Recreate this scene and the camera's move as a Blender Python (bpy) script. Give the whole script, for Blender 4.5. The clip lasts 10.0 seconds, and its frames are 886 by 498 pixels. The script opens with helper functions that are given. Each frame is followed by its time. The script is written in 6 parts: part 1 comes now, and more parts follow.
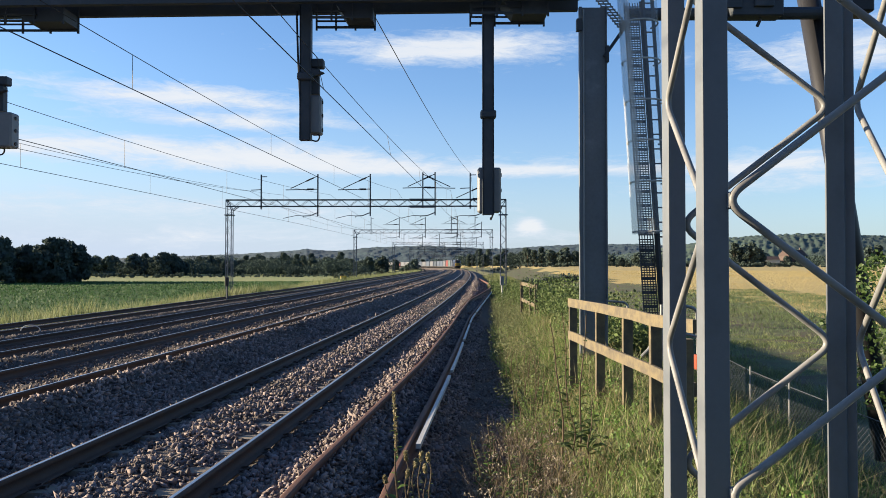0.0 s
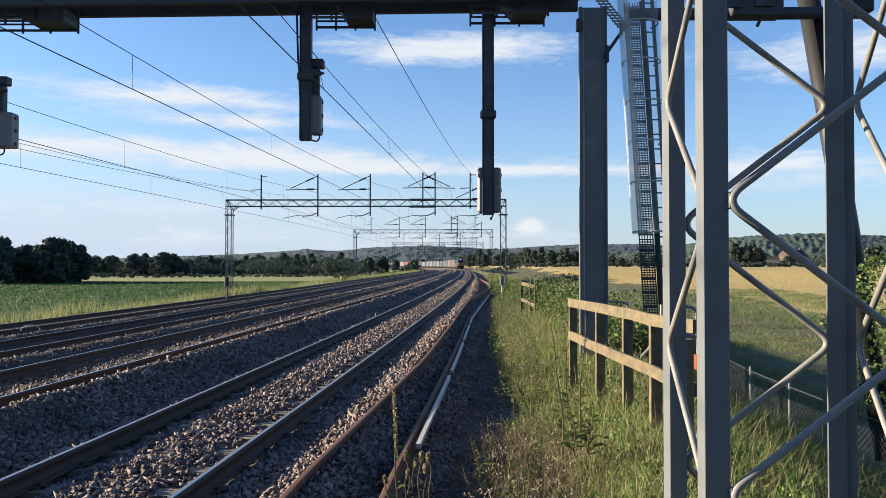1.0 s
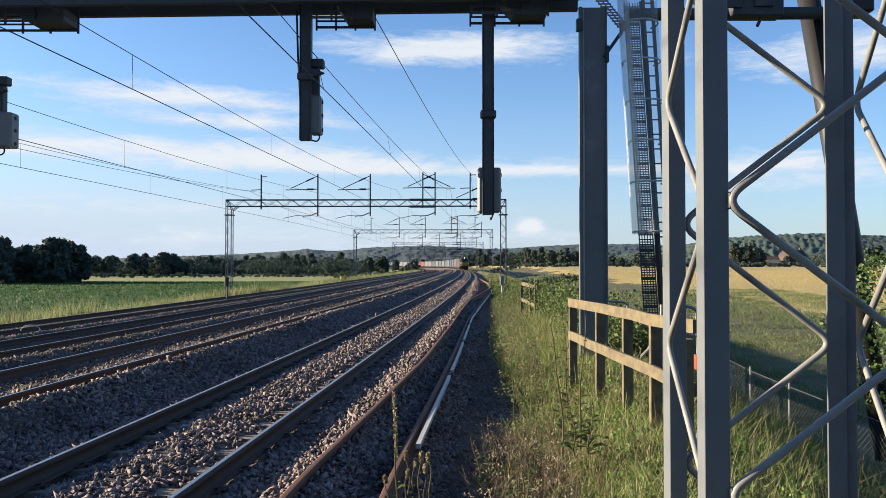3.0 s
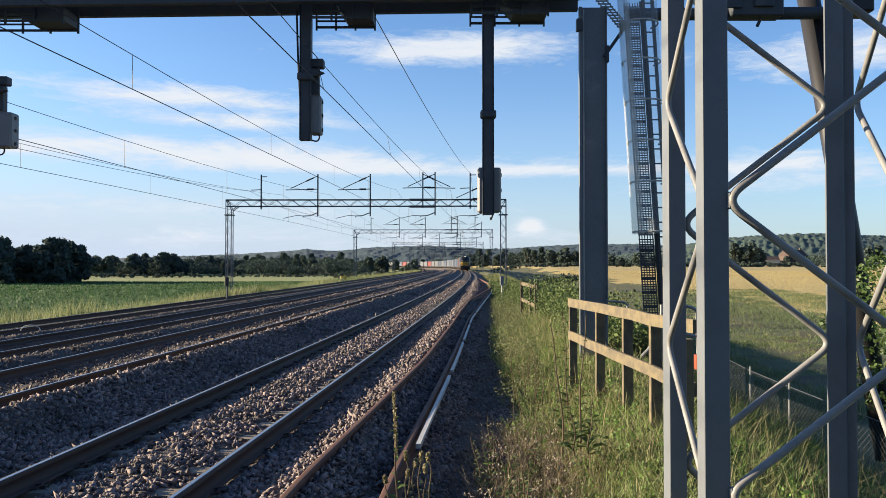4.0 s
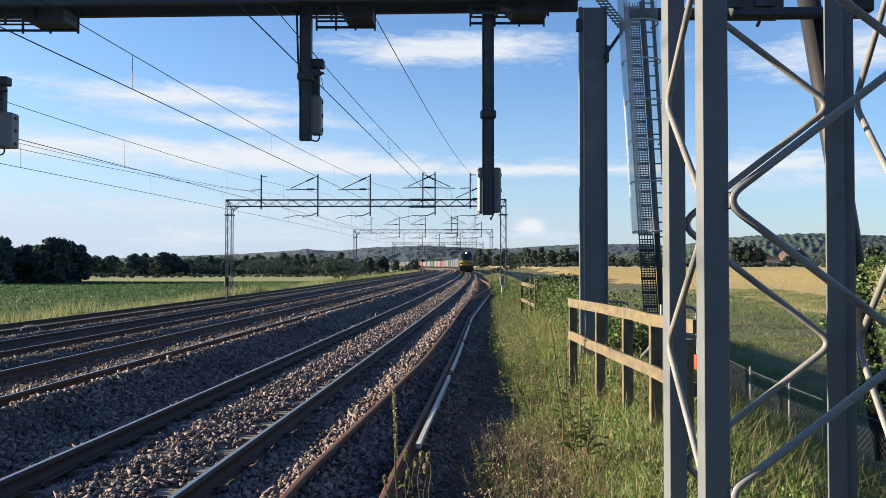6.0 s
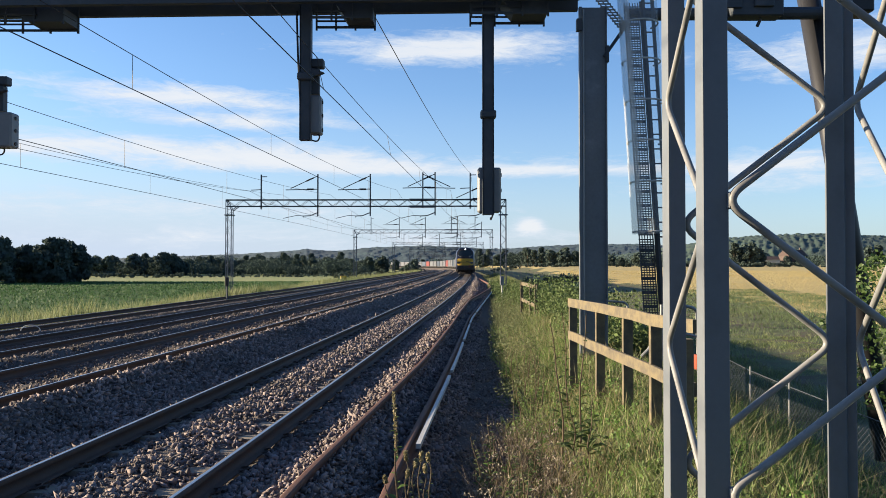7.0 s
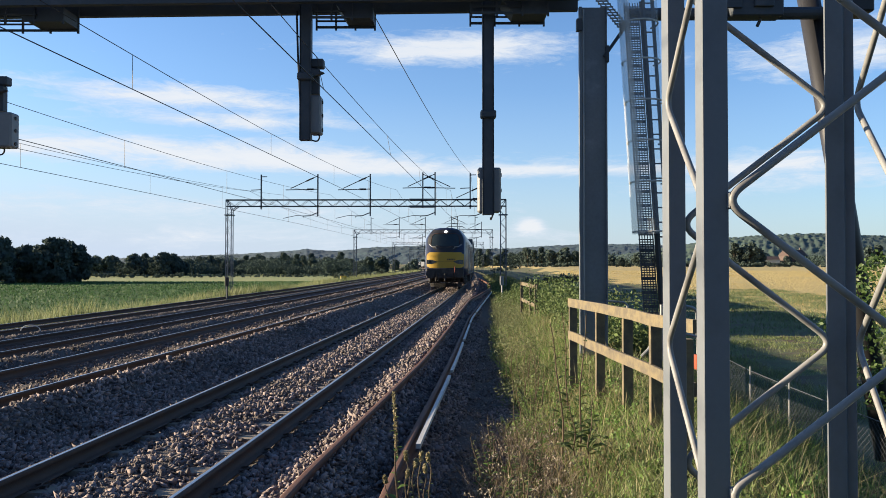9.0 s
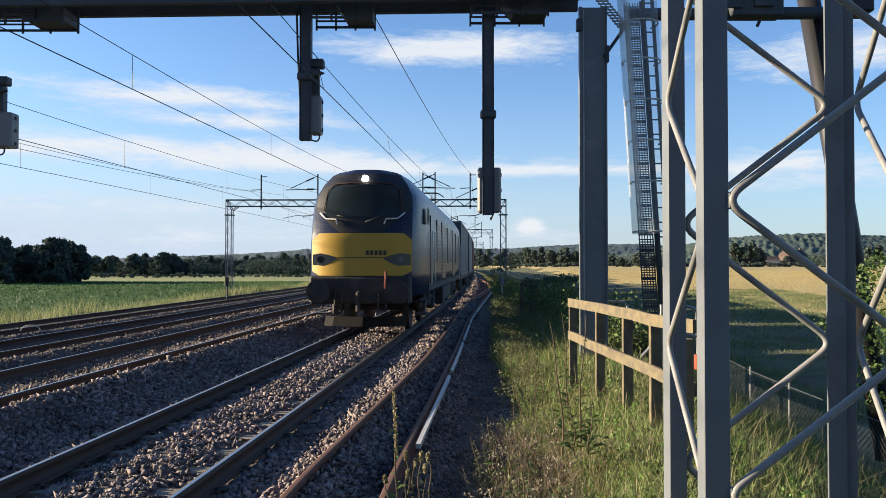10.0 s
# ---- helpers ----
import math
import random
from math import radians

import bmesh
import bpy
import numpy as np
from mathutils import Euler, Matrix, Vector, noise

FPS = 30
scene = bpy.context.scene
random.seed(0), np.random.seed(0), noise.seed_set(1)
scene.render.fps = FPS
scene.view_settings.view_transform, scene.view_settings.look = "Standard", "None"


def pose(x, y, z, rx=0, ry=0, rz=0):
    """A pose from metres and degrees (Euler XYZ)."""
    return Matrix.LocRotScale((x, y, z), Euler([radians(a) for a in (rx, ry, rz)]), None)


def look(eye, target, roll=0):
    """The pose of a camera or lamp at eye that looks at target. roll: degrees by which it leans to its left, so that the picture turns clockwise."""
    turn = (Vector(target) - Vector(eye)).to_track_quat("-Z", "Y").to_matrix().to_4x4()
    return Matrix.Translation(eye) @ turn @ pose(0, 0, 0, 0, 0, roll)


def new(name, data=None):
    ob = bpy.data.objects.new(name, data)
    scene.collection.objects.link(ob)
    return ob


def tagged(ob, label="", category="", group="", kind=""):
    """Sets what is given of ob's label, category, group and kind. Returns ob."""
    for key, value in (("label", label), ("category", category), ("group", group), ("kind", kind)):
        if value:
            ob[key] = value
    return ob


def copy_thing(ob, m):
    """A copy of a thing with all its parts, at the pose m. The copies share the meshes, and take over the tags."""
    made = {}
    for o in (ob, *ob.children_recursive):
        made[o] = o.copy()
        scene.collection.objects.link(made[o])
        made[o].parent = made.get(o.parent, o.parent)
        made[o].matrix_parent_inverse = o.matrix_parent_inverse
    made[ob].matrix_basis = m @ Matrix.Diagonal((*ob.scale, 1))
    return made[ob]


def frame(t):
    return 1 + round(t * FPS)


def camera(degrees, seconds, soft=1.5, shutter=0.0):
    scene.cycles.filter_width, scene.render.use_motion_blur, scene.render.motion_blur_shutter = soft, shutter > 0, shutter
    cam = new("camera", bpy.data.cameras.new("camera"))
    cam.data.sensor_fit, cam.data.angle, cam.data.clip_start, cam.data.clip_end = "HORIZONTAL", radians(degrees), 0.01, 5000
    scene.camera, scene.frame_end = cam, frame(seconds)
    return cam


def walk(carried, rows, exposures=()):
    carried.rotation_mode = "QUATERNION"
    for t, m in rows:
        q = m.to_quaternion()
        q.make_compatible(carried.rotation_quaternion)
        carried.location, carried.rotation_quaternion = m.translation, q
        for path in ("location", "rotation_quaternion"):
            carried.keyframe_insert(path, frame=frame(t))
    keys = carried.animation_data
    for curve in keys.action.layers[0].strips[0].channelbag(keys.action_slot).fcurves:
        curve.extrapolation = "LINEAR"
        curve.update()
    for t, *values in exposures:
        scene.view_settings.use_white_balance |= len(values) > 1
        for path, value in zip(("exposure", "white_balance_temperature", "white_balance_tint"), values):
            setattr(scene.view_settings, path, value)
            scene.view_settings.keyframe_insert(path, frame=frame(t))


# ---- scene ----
cam = camera(60.66, 10.0, soft=0.75)
EYE = (0.0, 0.0, 1.674)
stand = look(EYE, (0.0, 100.0, 1.674 + 100 * 25.4 / 1340))
walk(cam, [(0.0, stand), (10.0, stand)], exposures=[(0.0, 1.46, 6300, 10), (10.0, 1.46, 6300, 10)])

# ---- light: low morning sun from the side, blue sky with streaks of cloud ----
SUN_EL, SUN_AZ = 13.2, -82.5          # azimuth from +y towards +x
sun = new("sun", bpy.data.lights.new("sun", "SUN"))
sun.data.energy, sun.data.angle, sun.data.color = 5.0, radians(0.6), (1.0, 0.80, 0.54)
sun_way = Vector((math.cos(radians(SUN_EL)) * math.sin(radians(SUN_AZ)), math.cos(radians(SUN_EL)) * math.cos(radians(SUN_AZ)), math.sin(radians(SUN_EL))))
sun.matrix_world = look(sun_way * 50, (0, 0, 0))

world = bpy.data.worlds.new("world")
scene.world = world
world.use_nodes = True


def node(nt, kind, **values):
    n = nt.nodes.new(kind)
    for key, value in values.items():
        n.inputs[key.replace("_", " ")].default_value = value
    return n


def calc(nt, op, a, b=None, c=None):
    n = nt.nodes.new("ShaderNodeMath")
    n.operation = op
    for i, v in enumerate((a, b, c)):
        if v is None:
            continue
        if isinstance(v, (int, float)):
            n.inputs[i].default_value = v
        else:
            nt.links.new(v, n.inputs[i])
    return n.outputs[0]


def ramp(nt, fac, stops):
    n = nt.nodes.new("ShaderNodeValToRGB")
    el = n.color_ramp.elements
    while len(el) < len(stops):
        el.new(0.5)
    for e, (pos, col) in zip(el, stops):
        e.position = pos
        e.color = (*col, 1) if len(col) == 3 else (col[0], col[0], col[0], 1)
    nt.links.new(fac, n.inputs[0])
    return n.outputs[0]


def mixed(nt, fac, a, b, mode="MIX"):
    n = nt.nodes.new("ShaderNodeMix")
    n.data_type, n.blend_type = "RGBA", mode
    for i, v in ((0, fac), (6, a), (7, b)):
        if isinstance(v, (int, float)):
            n.inputs[i].default_value = v
        elif isinstance(v, tuple):
            n.inputs[i].default_value = (*v, 1)
        else:
            nt.links.new(v, n.inputs[i])
    return n.outputs[2]


def make_sky():
    nt = world.node_tree
    nt.nodes.clear()
    sky = nt.nodes.new("ShaderNodeTexSky")
    sky.sky_type, sky.sun_disc = "NISHITA", False
    sky.sun_elevation, sky.sun_rotation = radians(SUN_EL), radians(SUN_AZ)
    sky.air_density, sky.dust_density, sky.ozone_density = 1.0, 0.6, 2.0
    tc = nt.nodes.new("ShaderNodeTexCoord")
    sep = nt.nodes.new("ShaderNodeSeparateXYZ")
    nt.links.new(tc.outputs["Generated"], sep.inputs[0])
    x, y, z = sep.outputs
    zz = calc(nt, "MAXIMUM", z, 0.012)
    # streaks lie level, so the pattern is squeezed upwards
    vec = nt.nodes.new("ShaderNodeCombineXYZ")
    for i, (c, k) in enumerate(((x, 3.2), (y, 3.2), (z, 15.0))):
        nt.links.new(calc(nt, "MULTIPLY", c, k), vec.inputs[i])
    n1 = node(nt, "ShaderNodeTexNoise", Scale=1.6, Detail=10.0, Roughness=0.68, Distortion=0.5)
    n2 = node(nt, "ShaderNodeTexNoise", Scale=5.5, Detail=8.0, Roughness=0.72, Distortion=0.8)
    for n in (n1, n2):
        nt.links.new(vec.outputs[0], n.inputs["Vector"])
    rough = calc(nt, "ADD", calc(nt, "MULTIPLY", n1.outputs[0], 0.7), calc(nt, "MULTIPLY", n2.outputs[0], 0.45))
    dens = calc(nt, "ADD", rough, -0.12)
    # the larger banks of cloud: place across, height, half-width, half-height, weight
    for x0, z0, sx, sz, w in ((0.01, 0.272, 0.18, 0.022, 0.44), (-0.30, 0.205, 0.17, 0.018, 0.40), (-0.27, 0.178, 0.14, 0.010, 0.36), (-0.38, 0.138, 0.34, 0.024, 0.44), (0.14, 0.120, 0.24, 0.008, 0.30),
                              (-0.10, 0.128, 0.16, 0.012, 0.22), (-0.38, 0.070, 0.45, 0.022, 0.30), (0.115, 0.050, 0.020, 0.010, 0.50), (0.46, 0.245, 0.16, 0.035, 0.32), (0.42, 0.110, 0.22, 0.035, 0.32), (-0.2, 0.030, 0.5, 0.018, 0.26)):
        gx = calc(nt, "POWER", calc(nt, "ABSOLUTE", calc(nt, "MULTIPLY_ADD", x, 1 / sx, -x0 / sx)), 2.0)
        gz = calc(nt, "POWER", calc(nt, "ABSOLUTE", calc(nt, "MULTIPLY_ADD", z, 1 / sz, -z0 / sz)), 2.0)
        gauss = calc(nt, "EXPONENT", calc(nt, "MULTIPLY", calc(nt, "ADD", gx, gz), -1.0))
        dens = calc(nt, "MULTIPLY_ADD", gauss, w, dens)
    mask = ramp(nt, dens, [(0.60, (0.0,)), (0.86, (0.92,))])
    haze = ramp(nt, z, [(0.0, (0.95,)), (0.05, (0.75,)), (0.12, (0.36,)), (0.22, (0.10,)), (0.36, (0.0,))])
    cloud = mixed(nt, ramp(nt, dens, [(0.6, (0.0,)), (0.95, (1.0,))]), (4.9, 5.6, 6.5), (6.4, 6.45, 6.5))
    blue = mixed(nt, 1.0, sky.outputs[0], (1.02, 1.31, 1.70), "MULTIPLY")
    # the haze is thicker on the sun's side
    haze = calc(nt, "MULTIPLY", haze, calc(nt, "MULTIPLY_ADD", x, -0.65, 0.88))
    col = mixed(nt, haze, blue, (4.6, 5.28, 6.2))
    col = mixed(nt, mask, col, cloud)
    # the unseen sky behind the view is dimmed and blued to cut fill light
    away = ramp(nt, calc(nt, "MULTIPLY_ADD", y, 0.5, 0.5), [(0.15, (0.46, 0.48, 0.52)), (0.66, (1.0, 1.0, 1.0))])
    col = mixed(nt, 1.0, col, away, "MULTIPLY")
    bg = nt.nodes.new("ShaderNodeBackground")
    nt.links.new(col, bg.inputs[0])
    bg.inputs[1].default_value = 0.0505
    out = nt.nodes.new("ShaderNodeOutputWorld")
    nt.links.new(bg.outputs[0], out.inputs[0])


make_sky()


# ---- materials ----
def material(name, base, rough=0.7, metal=0.0, scale=4.0, vary=0.25, fine=40.0, bump=0.3, depth=0.01, other=None, amount=0.5, island=0.0, piece=0.0, spec=0.5, through_light=0.0):
    """Base colour varied at two scales, an optional second colour in patches, fine relief."""
    m = bpy.data.materials.new(name)
    m.use_nodes = True
    nt = m.node_tree
    bsdf = nt.nodes["Principled BSDF"]
    tc = nt.nodes.new("ShaderNodeTexCoord")
    big = node(nt, "ShaderNodeTexNoise", Scale=scale, Detail=4.0, Roughness=0.6)
    small = node(nt, "ShaderNodeTexNoise", Scale=fine, Detail=3.0, Roughness=0.65)
    for n in (big, small):
        nt.links.new(tc.outputs["Object"], n.inputs["Vector"])
    col = base
    if other:
        patch = ramp(nt, big.outputs[0], [(0.62 - 0.3 * amount, (0.0,)), (0.82 - 0.3 * amount, (1.0,))])
        col = mixed(nt, patch, base, other)
    g1 = calc(nt, "MULTIPLY_ADD", big.outputs[0], vary * 1.6, 1 - vary * 0.8)
    g2 = calc(nt, "MULTIPLY_ADD", small.outputs[0], vary * 1.2, 1 - vary * 0.6)
    gain = calc(nt, "MULTIPLY", g1, g2)
    if island:
        geo = nt.nodes.new("ShaderNodeNewGeometry")
        gain = calc(nt, "MULTIPLY", gain, calc(nt, "MULTIPLY_ADD", geo.outputs["Random Per Island"], island * 2, 1 - island))
    if piece:
        info = nt.nodes.new("ShaderNodeObjectInfo")
        gain = calc(nt, "MULTIPLY", gain, calc(nt, "MULTIPLY_ADD", info.outputs["Random"], piece * 2, 1 - piece))
    grey = nt.nodes.new("ShaderNodeCombineXYZ")
    for i in range(3):
        nt.links.new(gain, grey.inputs[i])
    col = mixed(nt, 1.0, col, grey.outputs[0], "MULTIPLY")
    nt.links.new(col, bsdf.inputs["Base Color"])
    bsdf.inputs["Metallic"].default_value = metal
    bsdf.inputs["Specular IOR Level"].default_value = spec
    nt.links.new(calc(nt, "MULTIPLY_ADD", small.outputs[0], 0.24, rough - 0.12), bsdf.inputs["Roughness"])
    if bump:
        b = node(nt, "ShaderNodeBump", Strength=bump, Distance=depth)
        nt.links.new(small.outputs[0], b.inputs["Height"])
        nt.links.new(b.outputs[0], bsdf.inputs["Normal"])
    if through_light:
        tr = nt.nodes.new("ShaderNodeBsdfTranslucent")
        nt.links.new(col, tr.inputs[0])
        mx = nt.nodes.new("ShaderNodeMixShader")
        mx.inputs[0].default_value = through_light
        nt.links.new(bsdf.outputs[0], mx.inputs[1])
        nt.links.new(tr.outputs[0], mx.inputs[2])
        nt.links.new(mx.outputs[0], nt.nodes["Material Output"].inputs[0])
    return m


def glowing(name, colour, strength):
    m = bpy.data.materials.new(name)
    m.use_nodes = True
    b = m.node_tree.nodes["Principled BSDF"]
    b.inputs["Base Color"].default_value = (*colour, 1)
    b.inputs["Emission Color"].default_value = (*colour, 1)
    b.inputs["Emission Strength"].default_value = strength
    return m


RAIL_RUST = material("rail_rust", (0.05, 0.032, 0.024), 0.75, 0.0, 3.0, 0.35, 60, 0.4, 0.004)
OLD_RUST = material("old_rust", (0.105, 0.047, 0.03), 0.8, 0.0, 3.0, 0.4, 70, 0.5, 0.004, (0.10, 0.05, 0.035))
RAIL_TOP = material("rail_running_surface", (0.42, 0.42, 0.43), 0.32, 1.0, 2.0, 0.1, 30, 0.05, 0.001)
CONCRETE = material("sleeper_concrete", (0.26, 0.22, 0.17), 0.9, 0.0, 5.0, 0.3, 60, 0.5, 0.004, piece=0.15)
BALLAST = material("ballast_bed", (0.10, 0.084, 0.076), 0.95, 0.0, 1.2, 0.3, 26, 1.0, 0.05, (0.08, 0.069, 0.064))
# darker copy of the ballast stone, with the outer tracks' shade in its colour
SHADED_STONE = material("shaded_ballast_stone", (0.17, 0.142, 0.13), 0.9, 0.0, 1.0, 0.25, 50, 0.4, 0.006, (0.075, 0.066, 0.062), island=0.55)
STONE = material("ballast_stone", (0.22, 0.18, 0.17), 0.9, 0.0, 1.0, 0.25, 50, 0.4, 0.006, (0.105, 0.09, 0.083), island=0.55)
CINDER = material("cess_cinder", (0.082, 0.073, 0.068), 0.95, 0.0, 2.0, 0.35, 45, 0.9, 0.03)
EARTH = material("grassy_ground", (0.085, 0.10, 0.035), 0.95, 0.0, 0.7, 0.4, 14, 0.8, 0.06, (0.14, 0.12, 0.055))
STEEL_GREY = material("painted_grey_steel", (0.140, 0.157, 0.177), 0.5, 0.0, 2.5, 0.16, 30, 0.12, 0.003, (0.108, 0.120, 0.135), 0.4)
# lacing grey lightened above the legs' grey to stand for sunlight on the bars
LACING_GREY = material("sun_lightened_lacing_paint", (0.235, 0.24, 0.24), 0.5, 0.0, 4.0, 0.25, 30, 0.1, 0.002, (0.15, 0.15, 0.148), 0.5)
STEEL_DARK = material("dark_weathered_steel", (0.06, 0.07, 0.082), 0.6, 0.2, 2.0, 0.3, 35, 0.15, 0.003, (0.085, 0.09, 0.10), 0.3)
COLUMN_STEEL = material("scuffed_column_steel", (0.16, 0.178, 0.195), 0.5, 0.2, 1.6, 0.35, 18, 0.15, 0.003, (0.24, 0.255, 0.265), 0.12)
GALV = material("galvanised_steel", (0.30, 0.31, 0.31), 0.5, 0.5, 6.0, 0.2, 45, 0.1, 0.002)
WIRE = material("copper_wire_dark", (0.05, 0.045, 0.04), 0.6, 0.4, 5.0, 0.1, 30, 0.0)
WOOD = material("weathered_fence_timber", (0.19, 0.155, 0.088), 0.85, 0.0, 7.0, 0.5, 45, 0.6, 0.006, (0.10, 0.085, 0.06), 0.75)
BOX_GREY = material("equipment_box_grey", (0.20, 0.21, 0.22), 0.5, 0.0, 5.0, 0.15, 40, 0.1, 0.002)
TRAY = material("perforated_tray_steel", (0.22, 0.235, 0.25), 0.5, 0.3, 6.0, 0.2, 45, 0.1, 0.002)
SIDE_GUARD = bpy.data.materials.new("frosted_guard_strip")
WHITE_TUBE = material("pale_plastic", (0.50, 0.50, 0.48), 0.6, 0.0, 4.0, 0.2, 30, 0.2, 0.003)
PLASTIC_CLEAR = bpy.data.materials.new("clear_sheet")
RED_BOX = material("orange_red_paint", (0.30, 0.06, 0.03), 0.6, 0.0, 5.0, 0.2, 40, 0.1, 0.002)
BLACK = material("black_paint", (0.02, 0.02, 0.022), 0.5, 0.0, 5.0, 0.2, 40, 0.1, 0.002)
GRASS = material("grass_blade", (0.165, 0.212, 0.07), 0.6, 0.0, 0.9, 0.35, 8, 0.0, 0.01, (0.22, 0.225, 0.09), 0.5, island=0.4, through_light=0.35)
GRASS_LUSH = material("lush_grass_blade", (0.15, 0.255, 0.055), 0.6, 0.0, 1.0, 0.35, 8, 0.0, island=0.4, through_light=0.35)
STRAW = material("dry_grass_stalk", (0.30, 0.265, 0.145), 0.7, 0.0, 1.0, 0.35, 8, 0.0, island=0.4, through_light=0.3)
VERGE = material("verge_grass_blade", (0.135, 0.175, 0.068), 0.65, 0.0, 0.25, 0.35, 6, 0.0, 0.01, (0.22, 0.225, 0.105), 0.5, island=0.35, through_light=0.35)
FAR_BANK = material("far_bank_grass_blade", (0.155, 0.19, 0.07), 0.65, 0.0, 0.4, 0.35, 6, 0.0, 0.01, (0.25, 0.235, 0.11), 0.5, island=0.35, through_light=0.35)
# tree and scrub leaf colours carry a blue-grey tint for distance haze
LEAF = material("haze_tinted_tree_leaf", (0.090, 0.120, 0.104), 0.95, 0.0, 0.3, 0.3, 6, 0.0, island=0.2, piece=0.2, spec=0.05, through_light=0.12)
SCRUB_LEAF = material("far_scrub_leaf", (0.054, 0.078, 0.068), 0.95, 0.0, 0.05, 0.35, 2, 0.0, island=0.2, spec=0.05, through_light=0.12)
TALL_WEED = material("tall_weed_leaf", (0.145, 0.168, 0.075), 0.8, 0.0, 0.6, 0.35, 9, 0.0, 0.01, (0.19, 0.185, 0.095), 0.5, island=0.35, through_light=0.3)
BRAMBLE = material("bramble_leaf", (0.10, 0.142, 0.045), 0.85, 0.0, 0.8, 0.35, 12, 0.0, island=0.45, through_light=0.25)
BARK = material("bark", (0.10, 0.08, 0.06), 0.95, 0.0, 3.0, 0.3, 30, 0.8, 0.02)
STEM = material("weed_stem", (0.10, 0.072, 0.042), 0.8, 0.0, 8.0, 0.3, 60, 0.2, 0.002)
# far ridge colour is blued to stand for distance haze
FAR_LEAF = material("haze_tinted_woodland", (0.030, 0.062, 0.080), 0.95, 0.0, 0.02, 0.55, 0.14, 0.5, 2.5, (0.042, 0.082, 0.084), island=0.0)
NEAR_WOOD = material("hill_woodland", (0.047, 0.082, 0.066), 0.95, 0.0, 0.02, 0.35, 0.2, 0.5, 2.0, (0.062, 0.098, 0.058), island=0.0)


def clear_sheet(m, tint, amount):
    """A thin plastic sheet: part clear, part pale surface."""
    m.use_nodes = True
    nt = m.node_tree
    t = nt.nodes.new("ShaderNodeBsdfTransparent")
    t.inputs[0].default_value = (0.93, 0.95, 0.96, 1)
    b = nt.nodes["Principled BSDF"]
    b.inputs["Roughness"].default_value = 0.25
    b.inputs["Base Color"].default_value = (*tint, 1)
    mx = nt.nodes.new("ShaderNodeMixShader")
    mx.inputs[0].default_value = amount
    nt.links.new(t.outputs[0], mx.inputs[1])
    nt.links.new(b.outputs[0], mx.inputs[2])
    nt.links.new(mx.outputs[0], nt.nodes["Material Output"].inputs[0])


clear_sheet(PLASTIC_CLEAR, (0.7, 0.72, 0.73), 0.22)
clear_sheet(SIDE_GUARD, (0.62, 0.62, 0.60), 0.42)


# ---- mesh helpers ----
def part(name, bm, mat, parent=None, label="", smooth=False):
    me = bpy.data.meshes.new(name)
    bmesh.ops.recalc_face_normals(bm, faces=bm.faces)
    bm.to_mesh(me)
    bm.free()
    for m in (mat if isinstance(mat, (list, tuple)) else [mat]):
        me.materials.append(m)
    if smooth:
        me.shade_smooth()
    ob = new(name, me)
    if parent is not None:
        ob.parent = parent
    if label:
        tagged(ob, label)
    return ob


def thing(name, label, category, group="", kind="", m=None):
    ob = new(name)
    ob.empty_display_size = 0.2
    if m is not None:
        ob.matrix_basis = m
    return tagged(ob, label, category, group, kind)


def soup(name, verts, faces, mat, parent=None, smooth=False, slots=None):
    me = bpy.data.meshes.new(name)
    verts = np.asarray(verts, np.float32).reshape(-1, 3)
    faces = np.asarray(faces, np.int32)
    n, k = faces.shape
    me.vertices.add(len(verts))
    me.vertices.foreach_set("co", verts.ravel())
    me.loops.add(n * k)
    me.loops.foreach_set("vertex_index", faces.ravel())
    me.polygons.add(n)
    me.polygons.foreach_set("loop_start", np.arange(0, n * k, k, dtype=np.int32))
    for m in (mat if isinstance(mat, (list, tuple)) else [mat]):
        me.materials.append(m)
    if slots is not None:
        me.polygons.foreach_set("material_index", np.asarray(slots, np.int32))
    me.update(calc_edges=True)
    me.validate()
    if smooth:
        me.shade_smooth()
    ob = new(name, me)
    if parent is not None:
        ob.parent = parent
    return ob


def box(bm, c, size, turn=None, bevel=0.0, slot=0):
    m = Matrix.Translation(c)
    if turn is not None:
        m = m @ (turn.to_4x4() if not isinstance(turn, (int, float)) else Matrix.Rotation(turn, 4, "Z"))
    made = bmesh.ops.create_cube(bm, size=1.0, matrix=m @ Matrix.Diagonal((*size, 1)))
    faces = {f for v in made["verts"] for f in v.link_faces}
    for f in faces:
        f.material_index = slot
    if bevel:
        edges = list({e for v in made["verts"] for e in v.link_edges})
        bmesh.ops.bevel(bm, geom=edges, offset=bevel, segments=1, affect="EDGES", material=slot)
    return made["verts"]


def along(p, q):
    p, q = Vector(p), Vector(q)
    d = q - p
    return Matrix.Translation((p + q) / 2) @ d.to_track_quat("Z", "Y").to_matrix().to_4x4(), d.length


def tube(bm, p, q, r, seg=8, r2=None):
    m, l = along(p, q)
    bmesh.ops.create_cone(bm, cap_ends=True, segments=seg, radius1=r, radius2=r if r2 is None else r2, depth=l, matrix=m)


def bar(bm, p, q, w, t=None, slot=0):
    m, l = along(p, q)
    made = bmesh.ops.create_cube(bm, size=1.0, matrix=m @ Matrix.Diagonal((w, t or w, l, 1)))
    for f in {f for v in made["verts"] for f in v.link_faces}:
        f.material_index = slot


